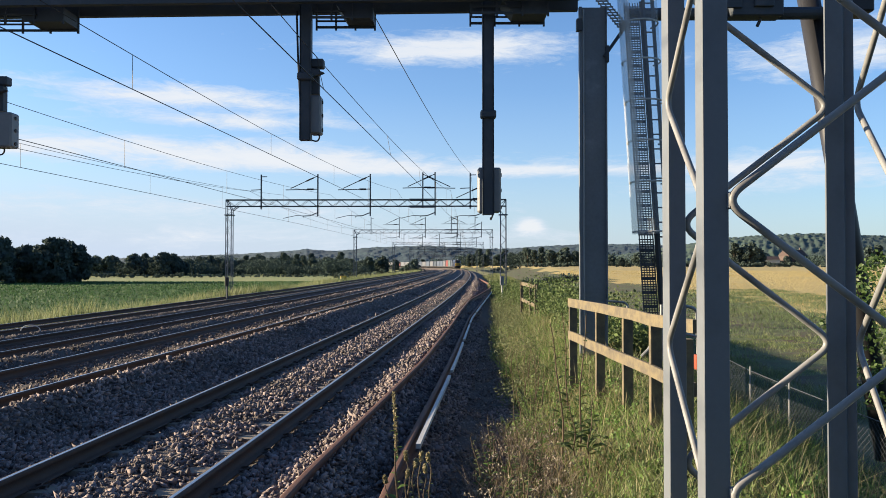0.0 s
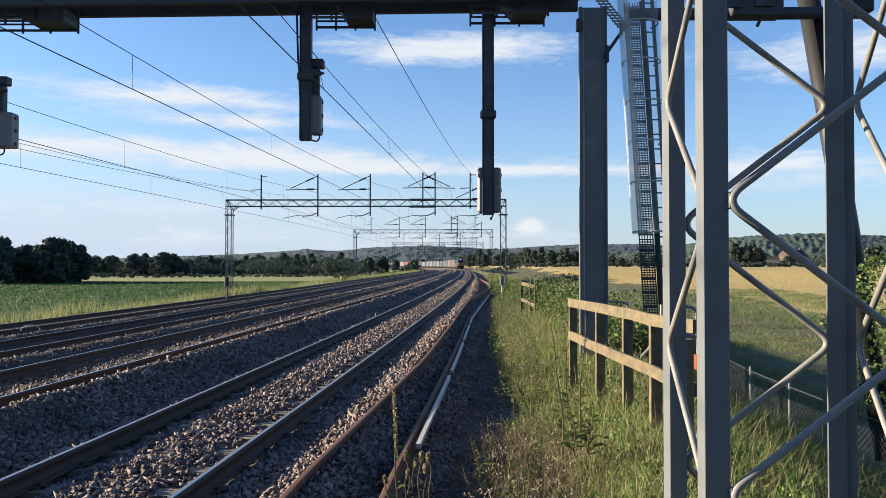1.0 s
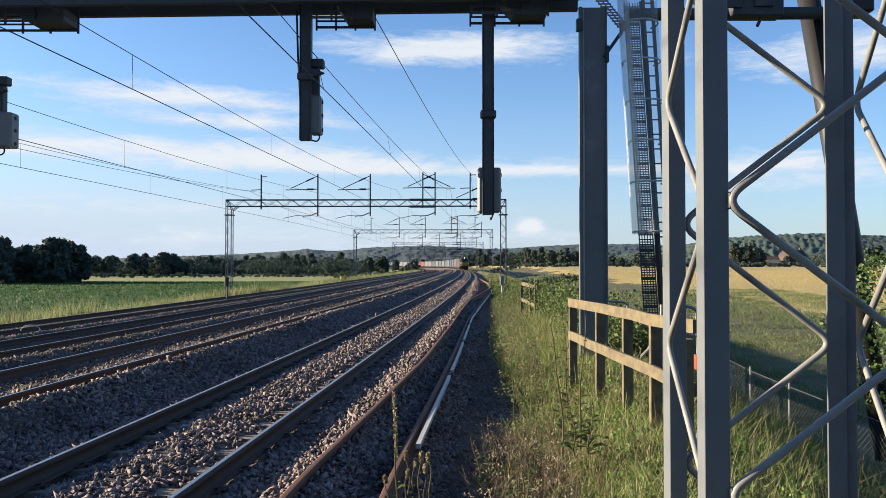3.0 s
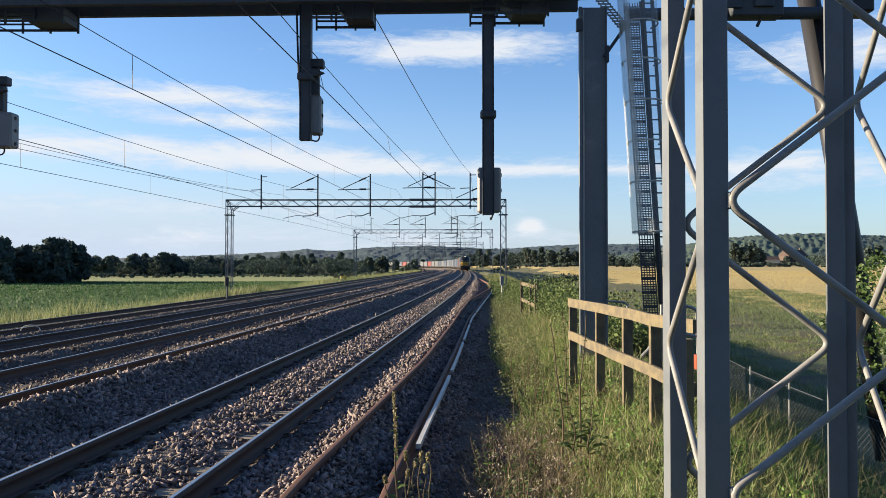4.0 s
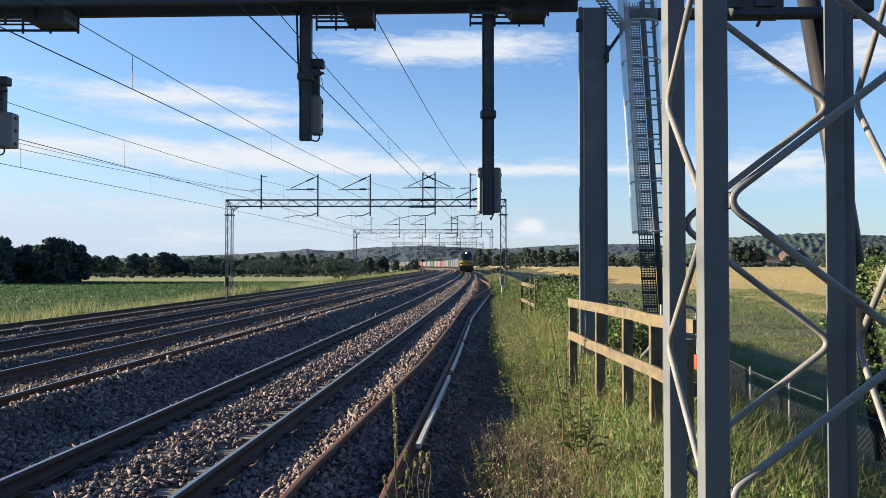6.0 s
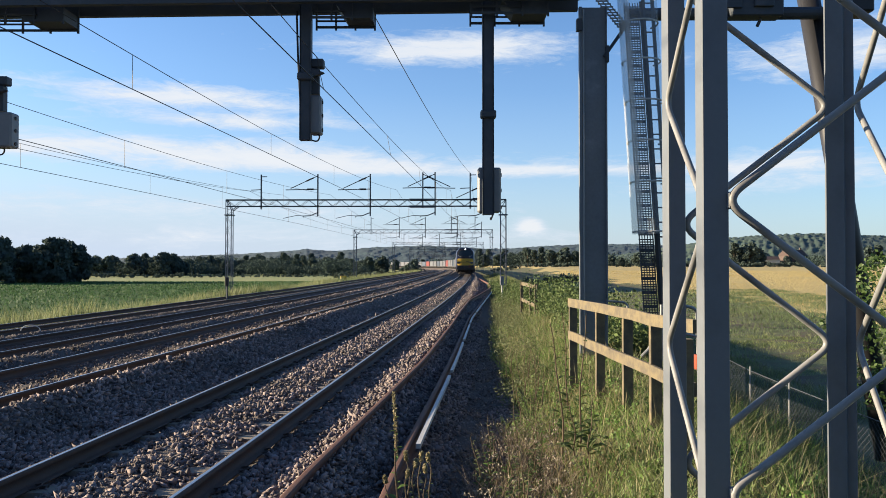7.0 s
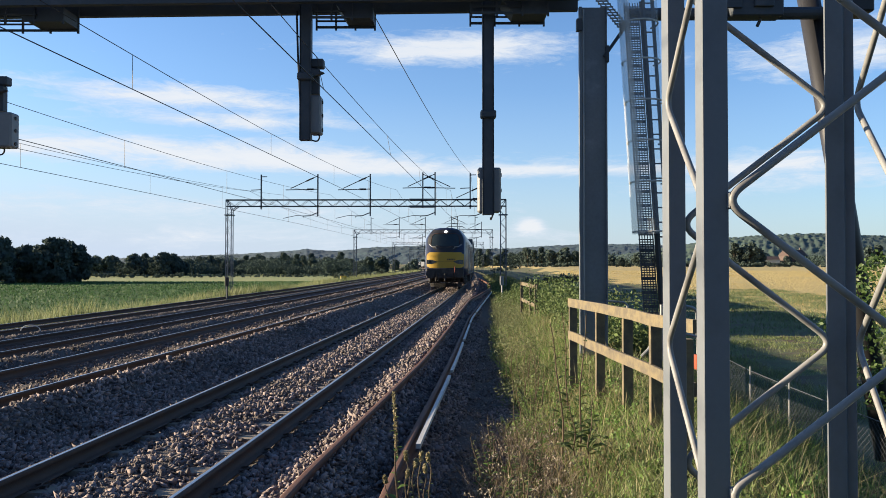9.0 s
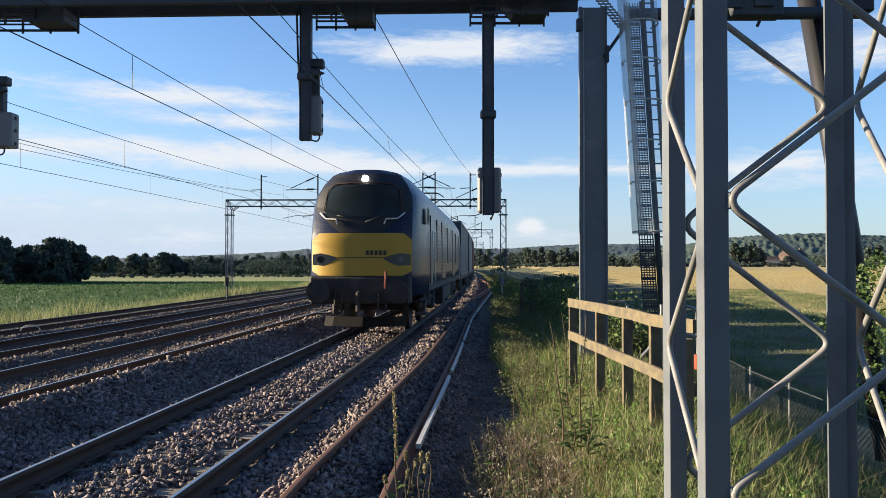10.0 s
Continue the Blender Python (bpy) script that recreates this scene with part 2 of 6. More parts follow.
def bent(points, radius, steps=6):
    """A polyline with its corners rounded."""
    pts = [Vector(p) for p in points]
    out = [pts[0]]
    for a, b, c in zip(pts, pts[1:], pts[2:]):
        d1, d2 = (a - b), (c - b)
        r = min(radius, d1.length * 0.45, d2.length * 0.45)
        s, e = b + d1.normalized() * r, b + d2.normalized() * r
        for i in range(steps + 1):
            t = i / steps
            out.append(s * (1 - t) ** 2 + b * 2 * t * (1 - t) + e * t * t)
    return out + [pts[-1]]


def pipe(bm, pts, r, seg=8):
    """A round bar swept along points."""
    pts = [Vector(p) for p in pts]
    rings, up = [], None
    for i, p in enumerate(pts):
        d = (pts[min(i + 1, len(pts) - 1)] - pts[max(i - 1, 0)]).normalized()
        if up is None:
            up = d.orthogonal().normalized()
        up = (up - d * up.dot(d)).normalized()
        side = d.cross(up)
        rr = r[i] if isinstance(r, (list, tuple)) else r
        rings.append([bm.verts.new(p + (up * math.cos(k * math.tau / seg) + side * math.sin(k * math.tau / seg)) * rr) for k in range(seg)])
    for a, b in zip(rings, rings[1:]):
        for k in range(seg):
            bm.faces.new((a[k], a[(k + 1) % seg], b[(k + 1) % seg], b[k]))
    bm.faces.new(rings[0][::-1])
    bm.faces.new(rings[-1])


def prism(bm, outline, m, depth, slot=0):
    """An outline in x, y raised by depth along z, placed by m."""
    a = [bm.verts.new(m @ Vector((x, y, 0))) for x, y in outline]
    b = [bm.verts.new(m @ Vector((x, y, depth))) for x, y in outline]
    n = len(a)
    fs = [bm.faces.new(a[::-1]), bm.faces.new(b)]
    for i in range(n):
        fs.append(bm.faces.new((a[i], a[(i + 1) % n], b[(i + 1) % n], b[i])))
    for f in fs:
        f.material_index = slot


# ---- the line of the railway: arc length s ahead of the camera, offset u to the right of the nearest track ----
S = np.arange(-60.0, 900.0, 1.0)
BEND = np.interp(S, [-20, 0, 40, 100, 180, 300, 420], [0.00016, 0.00016, 0.00043, 0.00036, 0.00007, 0.00065, 0.00105])
TURN = 0.0764 - (np.cumsum(BEND) - np.cumsum(BEND)[60])
LX = np.cumsum(np.sin(TURN))
LX = LX - LX[60] - 3.112
LY = np.cumsum(np.cos(TURN))
LY = LY - LY[60]
TRACKS = ((0.0, 0.0), (-3.888, 0.0), (-8.533, -0.26), (-11.916, -0.26))   # offset, level


def fall(s):
    return -0.003 * np.clip(np.asarray(s, float) - 100, 0, 420)


def line(s, u=0.0):
    a = np.interp(s, S, TURN)
    return np.interp(s, S, LX) + u * np.cos(a), np.interp(s, S, LY) - u * np.sin(a)


def at(s, u, z=0.0):
    x, y = line(s, u)
    return Vector((float(x), float(y), float(z + fall(s))))


def heading(s):
    return -float(np.interp(s, S, TURN))


def offset_of(x, y):
    a = np.interp(y, LY, TURN)
    return (x - np.interp(y, LY, LX)) * np.cos(a)


# ---- ground ----
def ground_z(x, y):
    u = offset_of(x, y)
    base = fall(y)
    left = np.interp(u, [-60, -26, -15.2, -13.9, -13.0], [-3.0, -2.9, -1.0, -0.75, -0.85])
    right = np.interp(u, [2.2, 3.0, 3.5, 4.6, 5.4, 6.8, 8.0, 11.0, 18.0], [-0.85, -0.52, -0.5, -0.12, -0.15, -0.65, -1.3, -2.7, -2.6])
    mid = np.full_like(u, -0.85)
    z = np.where(u < -13.0, left, np.where(u > 2.2, right, mid)) + base
    rise = np.interp(y, [0, 60, 300, 420, 2500], [0, 0.4, 3.3, 3.8, 4.6]) * np.clip((u - 12) / 20, 0, 1)
    rise = rise + np.interp(y, [0, 250, 450, 2500], [0, 0, 0.9, 3.0]) * np.clip((-u - 20) / 40, 0, 1)
    return z + rise


def wobble(x, y, k):
    return np.sin(x * 1.7 * k + np.sin(y * 1.3 * k) * 2) * np.sin(y * 1.9 * k + np.cos(x * 0.8 * k) * 2)


def make_ground():
    ys = np.concatenate([np.arange(-40, 0, 2), np.arange(0, 60, 0.4), np.arange(60, 160, 2), np.arange(160, 640, 10), np.geomspace(640, 4200, 30)])
    xs = np.concatenate([-np.geomspace(4000, 60, 40), np.arange(-58, -16, 2), np.arange(-16, 20, 0.35), np.arange(20, 60, 2), np.geomspace(60, 4000, 40)])
    X, Y = np.meshgrid(xs, ys)
    Z = ground_z(X, Y)
    u = offset_of(X, Y)
    rough = np.where((u > 3.4) | (u < -13.5), 0.05, 0.012)
    Z = Z + rough * (wobble(X, Y, 0.9) + 0.5 * wobble(X, Y, 2.7))
    n, m = X.shape
    i = np.arange((n - 1) * m).reshape(n - 1, m)[:, :-1].ravel()
    faces = np.stack([i, i + 1, i + m + 1, i + m], 1)
    fc = faces[:, 0]
    uc, xc, yc = u.ravel()[fc], X.ravel()[fc], Y.ravel()[fc]
    slots = np.zeros(len(fc), int)
    slots[(uc > -13.6) & (uc < 3.35)] = 1
    slots[(uc < -20)] = 2
    slots[(uc < -20) & (yc > 205)] = 4
    slots[(uc > 13.5) & (uc < 26) & (yc > 18)] = 5
    edge = 27 + 3.0 * wobble(xc, yc, 0.05)
    slots[(uc > edge) & (yc > 45)] = 3
    SOIL = material("bare_field_soil", (0.095, 0.07, 0.042), 0.95, 0.0, 0.5, 0.4, 9, 1.0, 0.08, (0.085, 0.105, 0.038), 0.85)
    CROP = material("green_crop", (0.058, 0.105, 0.038), 0.95, 0.0, 0.35, 0.3, 1.6, 0.6, 0.15, (0.075, 0.12, 0.045), spec=0.05)
    CORN = material("ripe_cornfield", (0.46, 0.36, 0.135), 0.9, 0.0, 0.05, 0.2, 1.2, 1.0, 0.3, (0.37, 0.31, 0.135))
    PALE = material("pale_hay_field", (0.25, 0.27, 0.085), 0.9, 0.0, 0.1, 0.25, 1.2, 0.8, 0.2, (0.17, 0.21, 0.07))
    ob = soup("ground", np.stack([X, Y, Z], -1), faces, [EARTH, CINDER, CROP, CORN, PALE, SOIL], slots=slots, smooth=True)
    tagged(ob, "earth, cinder cess, green crop and ripe corn beside railway", "ground", kind="structure")


make_ground()


def bed_z(u):
    """Cross-section of the ballast."""
    us = [-14.2, -13.5, -13.0, -12.7, -12.4, -11.5, -11.0, -10.6, -10.35, -10.15, -9.6, -9.3, -9.0, -8.0, -7.5, -6.75, -6.3, -6.05, -5.6, -5.0, -4.6, -4.3, -3.5, -3.05, -2.70, -2.38, -2.20, -1.85, -1.30, -0.85, -0.66, -0.42, -0.2, 0.30, 0.72, 0.80, 0.95, 1.22, 1.38, 1.62, 2.0, 2.6, 3.0, 3.3]
    zs = [-0.95, -0.60, -0.52, -0.56, -0.60, -0.61, -0.56, -0.50, -0.30, -0.27, -0.50, -0.56, -0.60, -0.61, -0.56, -0.50, -0.16, -0.06, -0.21, -0.33, -0.33, -0.35, -0.36, -0.33, -0.27, 0.08, 0.16, -0.03, -0.15, -0.12, -0.19, -0.115, -0.085, -0.115, -0.19, -0.165, -0.12, -0.115, -0.085, -0.06, -0.22, -0.47, -0.56, -0.60]
    return np.interp(u, us, zs) - 0.04 * ((u > -13) & (u < 2.2))


def make_ballast():
    ss = np.concatenate([np.arange(-6, 26, 0.12), np.arange(26, 70, 0.5), np.arange(70, 700, 4)])
    us = np.concatenate([np.arange(-14.2, -5, 0.14), np.arange(-5, 3.31, 0.07)])
    SS, U = np.meshgrid(ss, us, indexing="ij")
    X, Y = line(SS, U)
    Z = bed_z(U) + fall(SS) + 0.018 * wobble(SS * 6, U * 6, 1.0) + 0.015 * wobble(SS * 2.2, U * 3.1, 1.0)
    n, m = X.shape
    i = np.arange((n - 1) * m).reshape(n - 1, m)[:, :-1].ravel()
    soup_ob = soup("ballast", np.stack([X, Y, Z], -1), np.stack([i, i + 1, i + m + 1, i + m], 1), BALLAST, smooth=True)
    tagged(soup_ob, "heaped grey-brown stone ballast under four railway tracks", "ballast", kind="structure")


make_ballast()


def make_stones(count, s0, s1, u0, u1, size, seed, name, mat, tone="", clear=True):
    g = np.random.default_rng(seed)
    s = s0 + (s1 - s0) * g.random(count) ** 1.5
    u = u0 + (u1 - u0) * g.random(count)
    if clear:
        keep = np.ones(count, bool)
        for off, _ in TRACKS:
            for side in (-0.7525, 0.7525):
                keep &= np.abs(u - off - side) > 0.085
        # sleepers stay clear beside the right-hand rail
        keep &= ~((u > 0.30) & (u < 0.72) & (np.abs((s / 0.65) % 1 - 0.5) < 0.2))
        s, u = s[keep], u[keep]
    count = len(s)
    x, y = line(s, u)
    r = size * (0.55 + 1.15 * g.random(count) ** 2.2) * (1 + s / 45)
    z = np.maximum(bed_z(u) + fall(s), np.where(u > 2.2, ground_z(x, y), -9.0)) + r * (0.7 * g.random(count) ** 2) + 0.004
    # six jittered corners, stretched and turned every way
    base = np.array([[1, 0, 0], [-1, 0, 0], [0, 1, 0], [0, -1, 0], [0, 0, 1], [0, 0, -1]], float)
    v = base[None] * (0.7 + 0.7 * g.random((count, 6, 1))) + 0.29 * g.standard_normal((count, 6, 3))
    v *= np.array([1.25, 0.9, 0.6])
    q = g.standard_normal((count, 4)) * np.array([1.0, 0.55, 0.55, 1.0])
    q /= np.linalg.norm(q, axis=1)[:, None]
    w, qv = q[:, None, :1], np.repeat(q[:, None, 1:], 6, 1)
    t = 2 * np.cross(qv, v)
    v = (v + w * t + np.cross(qv, t)) * r[:, None, None]
    v += np.stack([x, y, z], -1)[:, None]
    f = np.array([[0, 2, 4], [2, 1, 4], [1, 3, 4], [3, 0, 4], [2, 0, 5], [1, 2, 5], [3, 1, 5], [0, 3, 5]])
    faces = (f[None] + 6 * np.arange(count)[:, None, None]).reshape(-1, 3)
    tagged(soup(name, v, faces, mat), tone or "loose angular ballast stones, pinkish grey", "ballast stones", kind="stuff")


make_stones(104000, 4.0, 26, -4.6, 2.6, 0.0205, 1, "ballast_stones", STONE)
make_stones(56000, 8.0, 45, -14.0, -4.6, 0.0165, 2, "ballast_stones", SHADED_STONE, "loose ballast stones round the outer tracks, coloured darker for shade")
make_stones(16000, 24.0, 80, -6.5, 2.4, 0.02, 3, "ballast_stones", STONE)
make_stones(9000, 4.0, 26, 2.3, 3.6, 0.015, 4, "cess_chippings", material("cess_chipping", (0.18, 0.153, 0.138), 0.95, 0, 1.0, 0.3, 50, 0.3, 0.005, island=0.5), "dark cinder chippings on the cess", clear=False)

make_stones(2600, 8.0, 11.6, 2.85, 3.75, 0.02, 5, "spilled_stones", STONE, "spilled pinkish ballast stones at the cess edge", clear=False)


# ---- tracks ----
HEAD = [(-0.035, -0.012), (-0.028, -0.002), (-0.016, 0.0), (0.014, 0.0), (0.028, -0.002), (0.035, -0.012), (0.033, -0.042), (0.010, -0.055), (0.009, -0.128), (0.030, -0.140), (0.070, -0.150), (0.070, -0.159), (-0.070, -0.159), (-0.070, -0.150), (-0.030, -0.140), (-0.009, -0.128), (-0.010, -0.055), (-0.033, -0.042)]


def swept(name, points, parent, mats, top=0.0, label="", lean=0.0):
    """The rail's section carried along points (x, y, z of its running surface)."""
    pts = np.asarray(points, float)
    d = np.gradient(pts[:, :2], axis=0)
    d /= np.linalg.norm(d, axis=1)[:, None]
    side = np.stack([d[:, 1], -d[:, 0]], 1)
    k = len(HEAD)
    v = np.zeros((len(pts), k, 3))
    for j, (a, b) in enumerate(HEAD):
        a, b = a * math.cos(lean) - b * math.sin(lean), a * math.sin(lean) + b * math.cos(lean)
        v[:, j, :2] = pts[:, :2] + side * a
        v[:, j, 2] = pts[:, 2] + b
    i = (np.arange(len(pts) - 1) * k)[:, None] + np.arange(k)[None]
    j = (np.arange(len(pts) - 1) * k)[:, None] + ((np.arange(k) + 1) % k)[None]
    faces = np.stack([i, j, j + k, i + k], -1).reshape(-1, 4)
    slots = np.tile([1 if q == 2 else 0 for q in range(k)], len(pts) - 1)
    ob = soup(name, v, faces, mats, parent, slots=slots)
    if label:
        tagged(ob, label)
    return ob


def sleeper_mesh():
    bm = bmesh.new()
    prism(bm, [(-0.13, -0.2), (0.13, -0.2), (0.10, 0.0), (-0.10, 0.0)], Matrix.Translation((-1.25, 0, 0)) @ Matrix(((0, 0, 1, 0), (1, 0, 0, 0), (0, 1, 0, 0), (0, 0, 0, 1))), 2.5)
    me = bpy.data.meshes.new("sleeper")
    bmesh.ops.recalc_face_normals(bm, faces=bm.faces)
    bm.to_mesh(me)
    bm.free()
    me.materials.append(CONCRETE)
    return me


def clip_mesh():
    bm = bmesh.new()
    for side in (-1, 1):
        pipe(bm, bent([(side * 0.05, -0.07, 0.012), (side * 0.11, -0.05, 0.02), (side * 0.13, 0.0, 0.035), (side * 0.10, 0.05, 0.03), (side * 0.045, 0.04, 0.02)], 0.02, 2), 0.009, 5)
        box(bm, (side * 0.13, 0.03, 0.01), (0.05, 0.06, 0.03))
    me = bpy.data.meshes.new("rail_clip")
    bm.to_mesh(me)
    bm.free()
    me.materials.append(RAIL_RUST)
    return me


def make_tracks():
    sl, clip = sleeper_mesh(), clip_mesh()
    ss = np.concatenate([np.arange(-6, 60, 0.75), np.arange(60, 800, 3)])
    for n, (off, lev) in enumerate(TRACKS):
        top = thing("railway_track", ("concrete-sleepered main line track the train runs on", "concrete-sleepered track with worn bright rails", "outer track half buried in ballast", "outermost track beside the grassy verge")[n], "railway track", "parallel tracks", "structure")
        for side in (-0.7525, 0.7525):
            x, y = line(ss, off + side)
            swept("rail", np.stack([x, y, lev + fall(ss)], 1), top, [RAIL_RUST, RAIL_TOP], label="rust-brown rail with bright running surface")
        last = 62 if n == 0 else (34 if n == 1 else 0)
        for s in np.arange(1.625, last, 0.65):
            ob = new("sleeper", sl)
            ob.parent = top
            ob.matrix_basis = Matrix.Translation(at(s, off, lev - (0.165 if n == 0 else 0.40))) @ Matrix.Rotation(heading(s), 4, "Z")
            if n == 0 and s < 22:
                for side in (-0.7525, 0.7525):
                    c = new("rail_clip", clip)
                    c.parent = ob
                    c.matrix_basis = Matrix.Translation((side, 0, 0.0))


make_tracks()


def smooth_path(points, step=0.3):
    p = np.array(points, float)
    t = np.concatenate([[0], np.cumsum(np.linalg.norm(np.diff(p, axis=0), axis=1))])
    q = np.arange(0, t[-1], step)
    out = np.stack([np.interp(q, t, p[:, i]) for i in range(p.shape[1])], 1)
    k = np.ones(7) / 7
    pad = np.concatenate([np.repeat(out[:1], 3, 0) + (np.arange(-3, 0)[:, None] * (out[1] - out[0])), out, np.repeat(out[-1:], 3, 0) + (np.arange(1, 4)[:, None] * (out[-1] - out[-2]))])
    return np.stack([np.convolve(pad[:, i], k, "valid") for i in range(p.shape[1])], 1)


def make_spare_rails():
    a = smooth_path([(-1.25, 3.5, -0.01), (-1.158, 5.6, -0.01), (-1.05, 6.7, -0.01), (-0.845, 8.5, -0.01), (-0.648, 10.4, -0.01), (-0.338, 13.35, -0.01), (0.01, 18.0, -0.01), (0.25, 21.3, -0.02), (0.64, 27.5, -0.03), (1.25, 36.0, -0.05), (2.12, 43.0, -0.05), (3.5, 55.0, -0.05), (4.1, 68.0, -0.08), (4.3, 90.0, -0.1)])
    b = smooth_path([(-0.60, 3.2, -0.14), (-0.475, 5.9, -0.14), (-0.42, 6.8, -0.14), (-0.285, 8.7, -0.14), (-0.115, 10.9, -0.15), (0.178, 14.9, -0.15), (0.9, 26.2, -0.18), (1.75, 35.6, -0.2), (3.1, 50.0, -0.2), (3.9, 62.0, -0.2)])
    for pts, lean in ((a, 0.0), (b, 0.14)):
        tagged(swept("spare_rail", pts, None, [OLD_RUST, OLD_RUST], lean=lean), "long rusty spare rail lying along the ballast shoulder", "rail", "spare rails")
    # pale cable route laid against the second rail
    w = b[b[:, 1] > 7.55]
    top = thing("cable_trunking", "pale grey cable trunking laid beside a rusty rail", "trunking")
    w = w[::2]
    for k in range(0, len(w) - 9, 9):
        run = [(p[0] + 0.105, p[1], p[2] - 0.035) for p in w[k:k + 9]]
        bm = bmesh.new()
        pipe(bm, run, 0.034, 4)
        part("trunking_length", bm, WHITE_TUBE, top)


make_spare_rails()


# ---- overhead line portals ----
def portal(s, label):
    """A lattice portal over four tracks, with masts and registration arms."""
    z0 = float(fall(s))
    c = at(s, 0)
    rot = heading(s) * 0.3
    top = thing("line_portal", label, "portal", "overhead line portals", m=Matrix.Translation(c) @ Matrix.Rotation(rot, 4, "Z"))
    xl, xr, lo, hi, dep = -15.55, 3.85, 5.63, 6.08, 0.22
    for z in (lo, hi):
        for y in (-dep, dep):
            bm = bmesh.new()
            bar(bm, (xl, y, z), (xr, y, z), 0.06)
            part("chord", bm, STEEL_DARK, top)
    bm = bmesh.new()
    n = 34
    w = (xr - xl) / n
    for i in range(n):
        for y in (-dep, dep):
            a, b = (lo, hi) if i % 2 else (hi, lo)
            tube(bm, (xl + i * w, y, a), (xl + (i + 1) * w, y, b), 0.016, 5)
        if i % 4 == 0:
            bar(bm, (xl + i * w, -dep, hi), (xl + i * w, dep, hi), 0.03)
    part("lacing", bm, STEEL_DARK, top, "zigzag lattice bars")
    for x, sgn in ((xl, 1), (xr, -1)):
        bm = bmesh.new()
        g = -1.8 if sgn > 0 else -1.1
        for dx in (0.0, 0.38 * sgn):
            for y in (-dep, dep):
                bar(bm, (x + dx, y, g), (x + dx, y, hi if dx == 0 else hi - 0.75), 0.05)
        k = 16
        hgt = hi - 0.8 - g
        for i in range(k):
            za, zb = g + hgt * i / k, g + hgt * (i + 1) / k
            xa, xb = (x, x + 0.38 * sgn) if i % 2 else (x + 0.38 * sgn, x)
            for y in (-dep, dep):
                tube(bm, (xa, y, za), (xb, y, zb), 0.014, 5)
            tube(bm, (x, -dep if i % 2 else dep, za), (x, dep if i % 2 else -dep, zb), 0.014, 5)
        for y in (-dep, dep):
            bar(bm, (x, y, hi), (x + 0.42 * sgn, y, hi - 0.75), 0.05)
            bar(bm, (x + 0.38 * sgn, y, hi - 0.75), (x + 0.8 * sgn, y, lo), 0.05)
        box(bm, (x + 0.2 * sgn, 0, hi - 1.05), (0.62, 0.5, 0.07))
        part("leg", bm, STEEL_GREY, top, "tapered lattice leg")
    # masts on the beam, each with its arms
    for x, low, high, arm in ((-13.15, 5.43, 7.85, 0), (-9.2, 4.95, 7.88, -1), (-5.55, 4.95, 7.88, -1), (-1.9, 5.5, 7.98, 3), (-1.05, 5.0, 8.0, 2), (1.38, 5.45, 7.95, 0), (2.3, 5.0, 7.2, -1)):
        bm = bmesh.new()
        bar(bm, (x, 0, low), (x, 0, high), 0.085, 0.085)
        box(bm, (x, 0, lo), (0.2, 0.5, 0.08))
        mast = part("mast", bm, STEEL_DARK, top)
        if arm == 0:
            for p, q in (((x, 0, high - 0.15), (x + 0.4, 0, high - 0.15)), ((x, 0, high - 1.05), (x - 0.7, 0, high - 1.08))):
                bm = bmesh.new()
                tube(bm, p, q, 0.03, 6)
                part("bracket", bm, STEEL_DARK, mast)
            continue
        for sgn in ((1,) if arm == 3 else (-1,)):
            bm = bmesh.new()
            tube(bm, (x, 0, high - 0.12), (x + sgn * 1.9, 0, high - 1.0), 0.028, 6)
            tube(bm, (x, 0, high - 1.05), (x + sgn * 2.25, 0, high - 1.1), 0.03, 6)
            part("cantilever", bm, STEEL_DARK, mast)
            bm = bmesh.new()
            tube(bm, (x + sgn * 0.3, 0, high - 1.06), (x + sgn * 0.75, 0, high - 1.06), 0.06, 8)
            part("insulator", bm, BLACK, mast)
            bm = bmesh.new()
            tube(bm, (x + sgn * 0.3, 0, high - 0.26), (x + sgn * 0.8, 0, high - 0.49), 0.05, 8)
            part("insulator", bm, BLACK, mast)
        if arm in (-1, 2):
            bm = bmesh.new()
            pipe(bm, [(x, 0, 5.2), (x - 0.55, 0, 4.98), (x - 1.0, 0, 4.96), (x - 1.02, 0, 4.86)], 0.035, 6)
            pipe(bm, [(x - 0.85, 0, 4.96), (x - 1.5, 0, 5.0), (x - 2.4, 0, 4.80)], 0.02, 5)
            part("registration_arm", bm, STEEL_DARK, mast)
    # doubled beam where the pair of masts stands
    for z in (lo - 0.02, hi + 0.0):
        bm = bmesh.new()
        box(bm, (-1.95, 0, z), (1.75, 0.52, 0.13), bevel=0.01)
        part("mast_saddle", bm, STEEL_DARK, top)
    return top


PORTALS = (52.5, 105.8, 161.5, 216.0, 270.5, 325.0, 380.0, 434.0)
first = portal(PORTALS[0], "grey lattice overhead line portal spanning four tracks")
for s in PORTALS[1:]:
    copy_thing(first, Matrix.Translation(at(s, 0, 0.3)) @ Matrix.Rotation(heading(s) * 0.5, 4, "Z"))


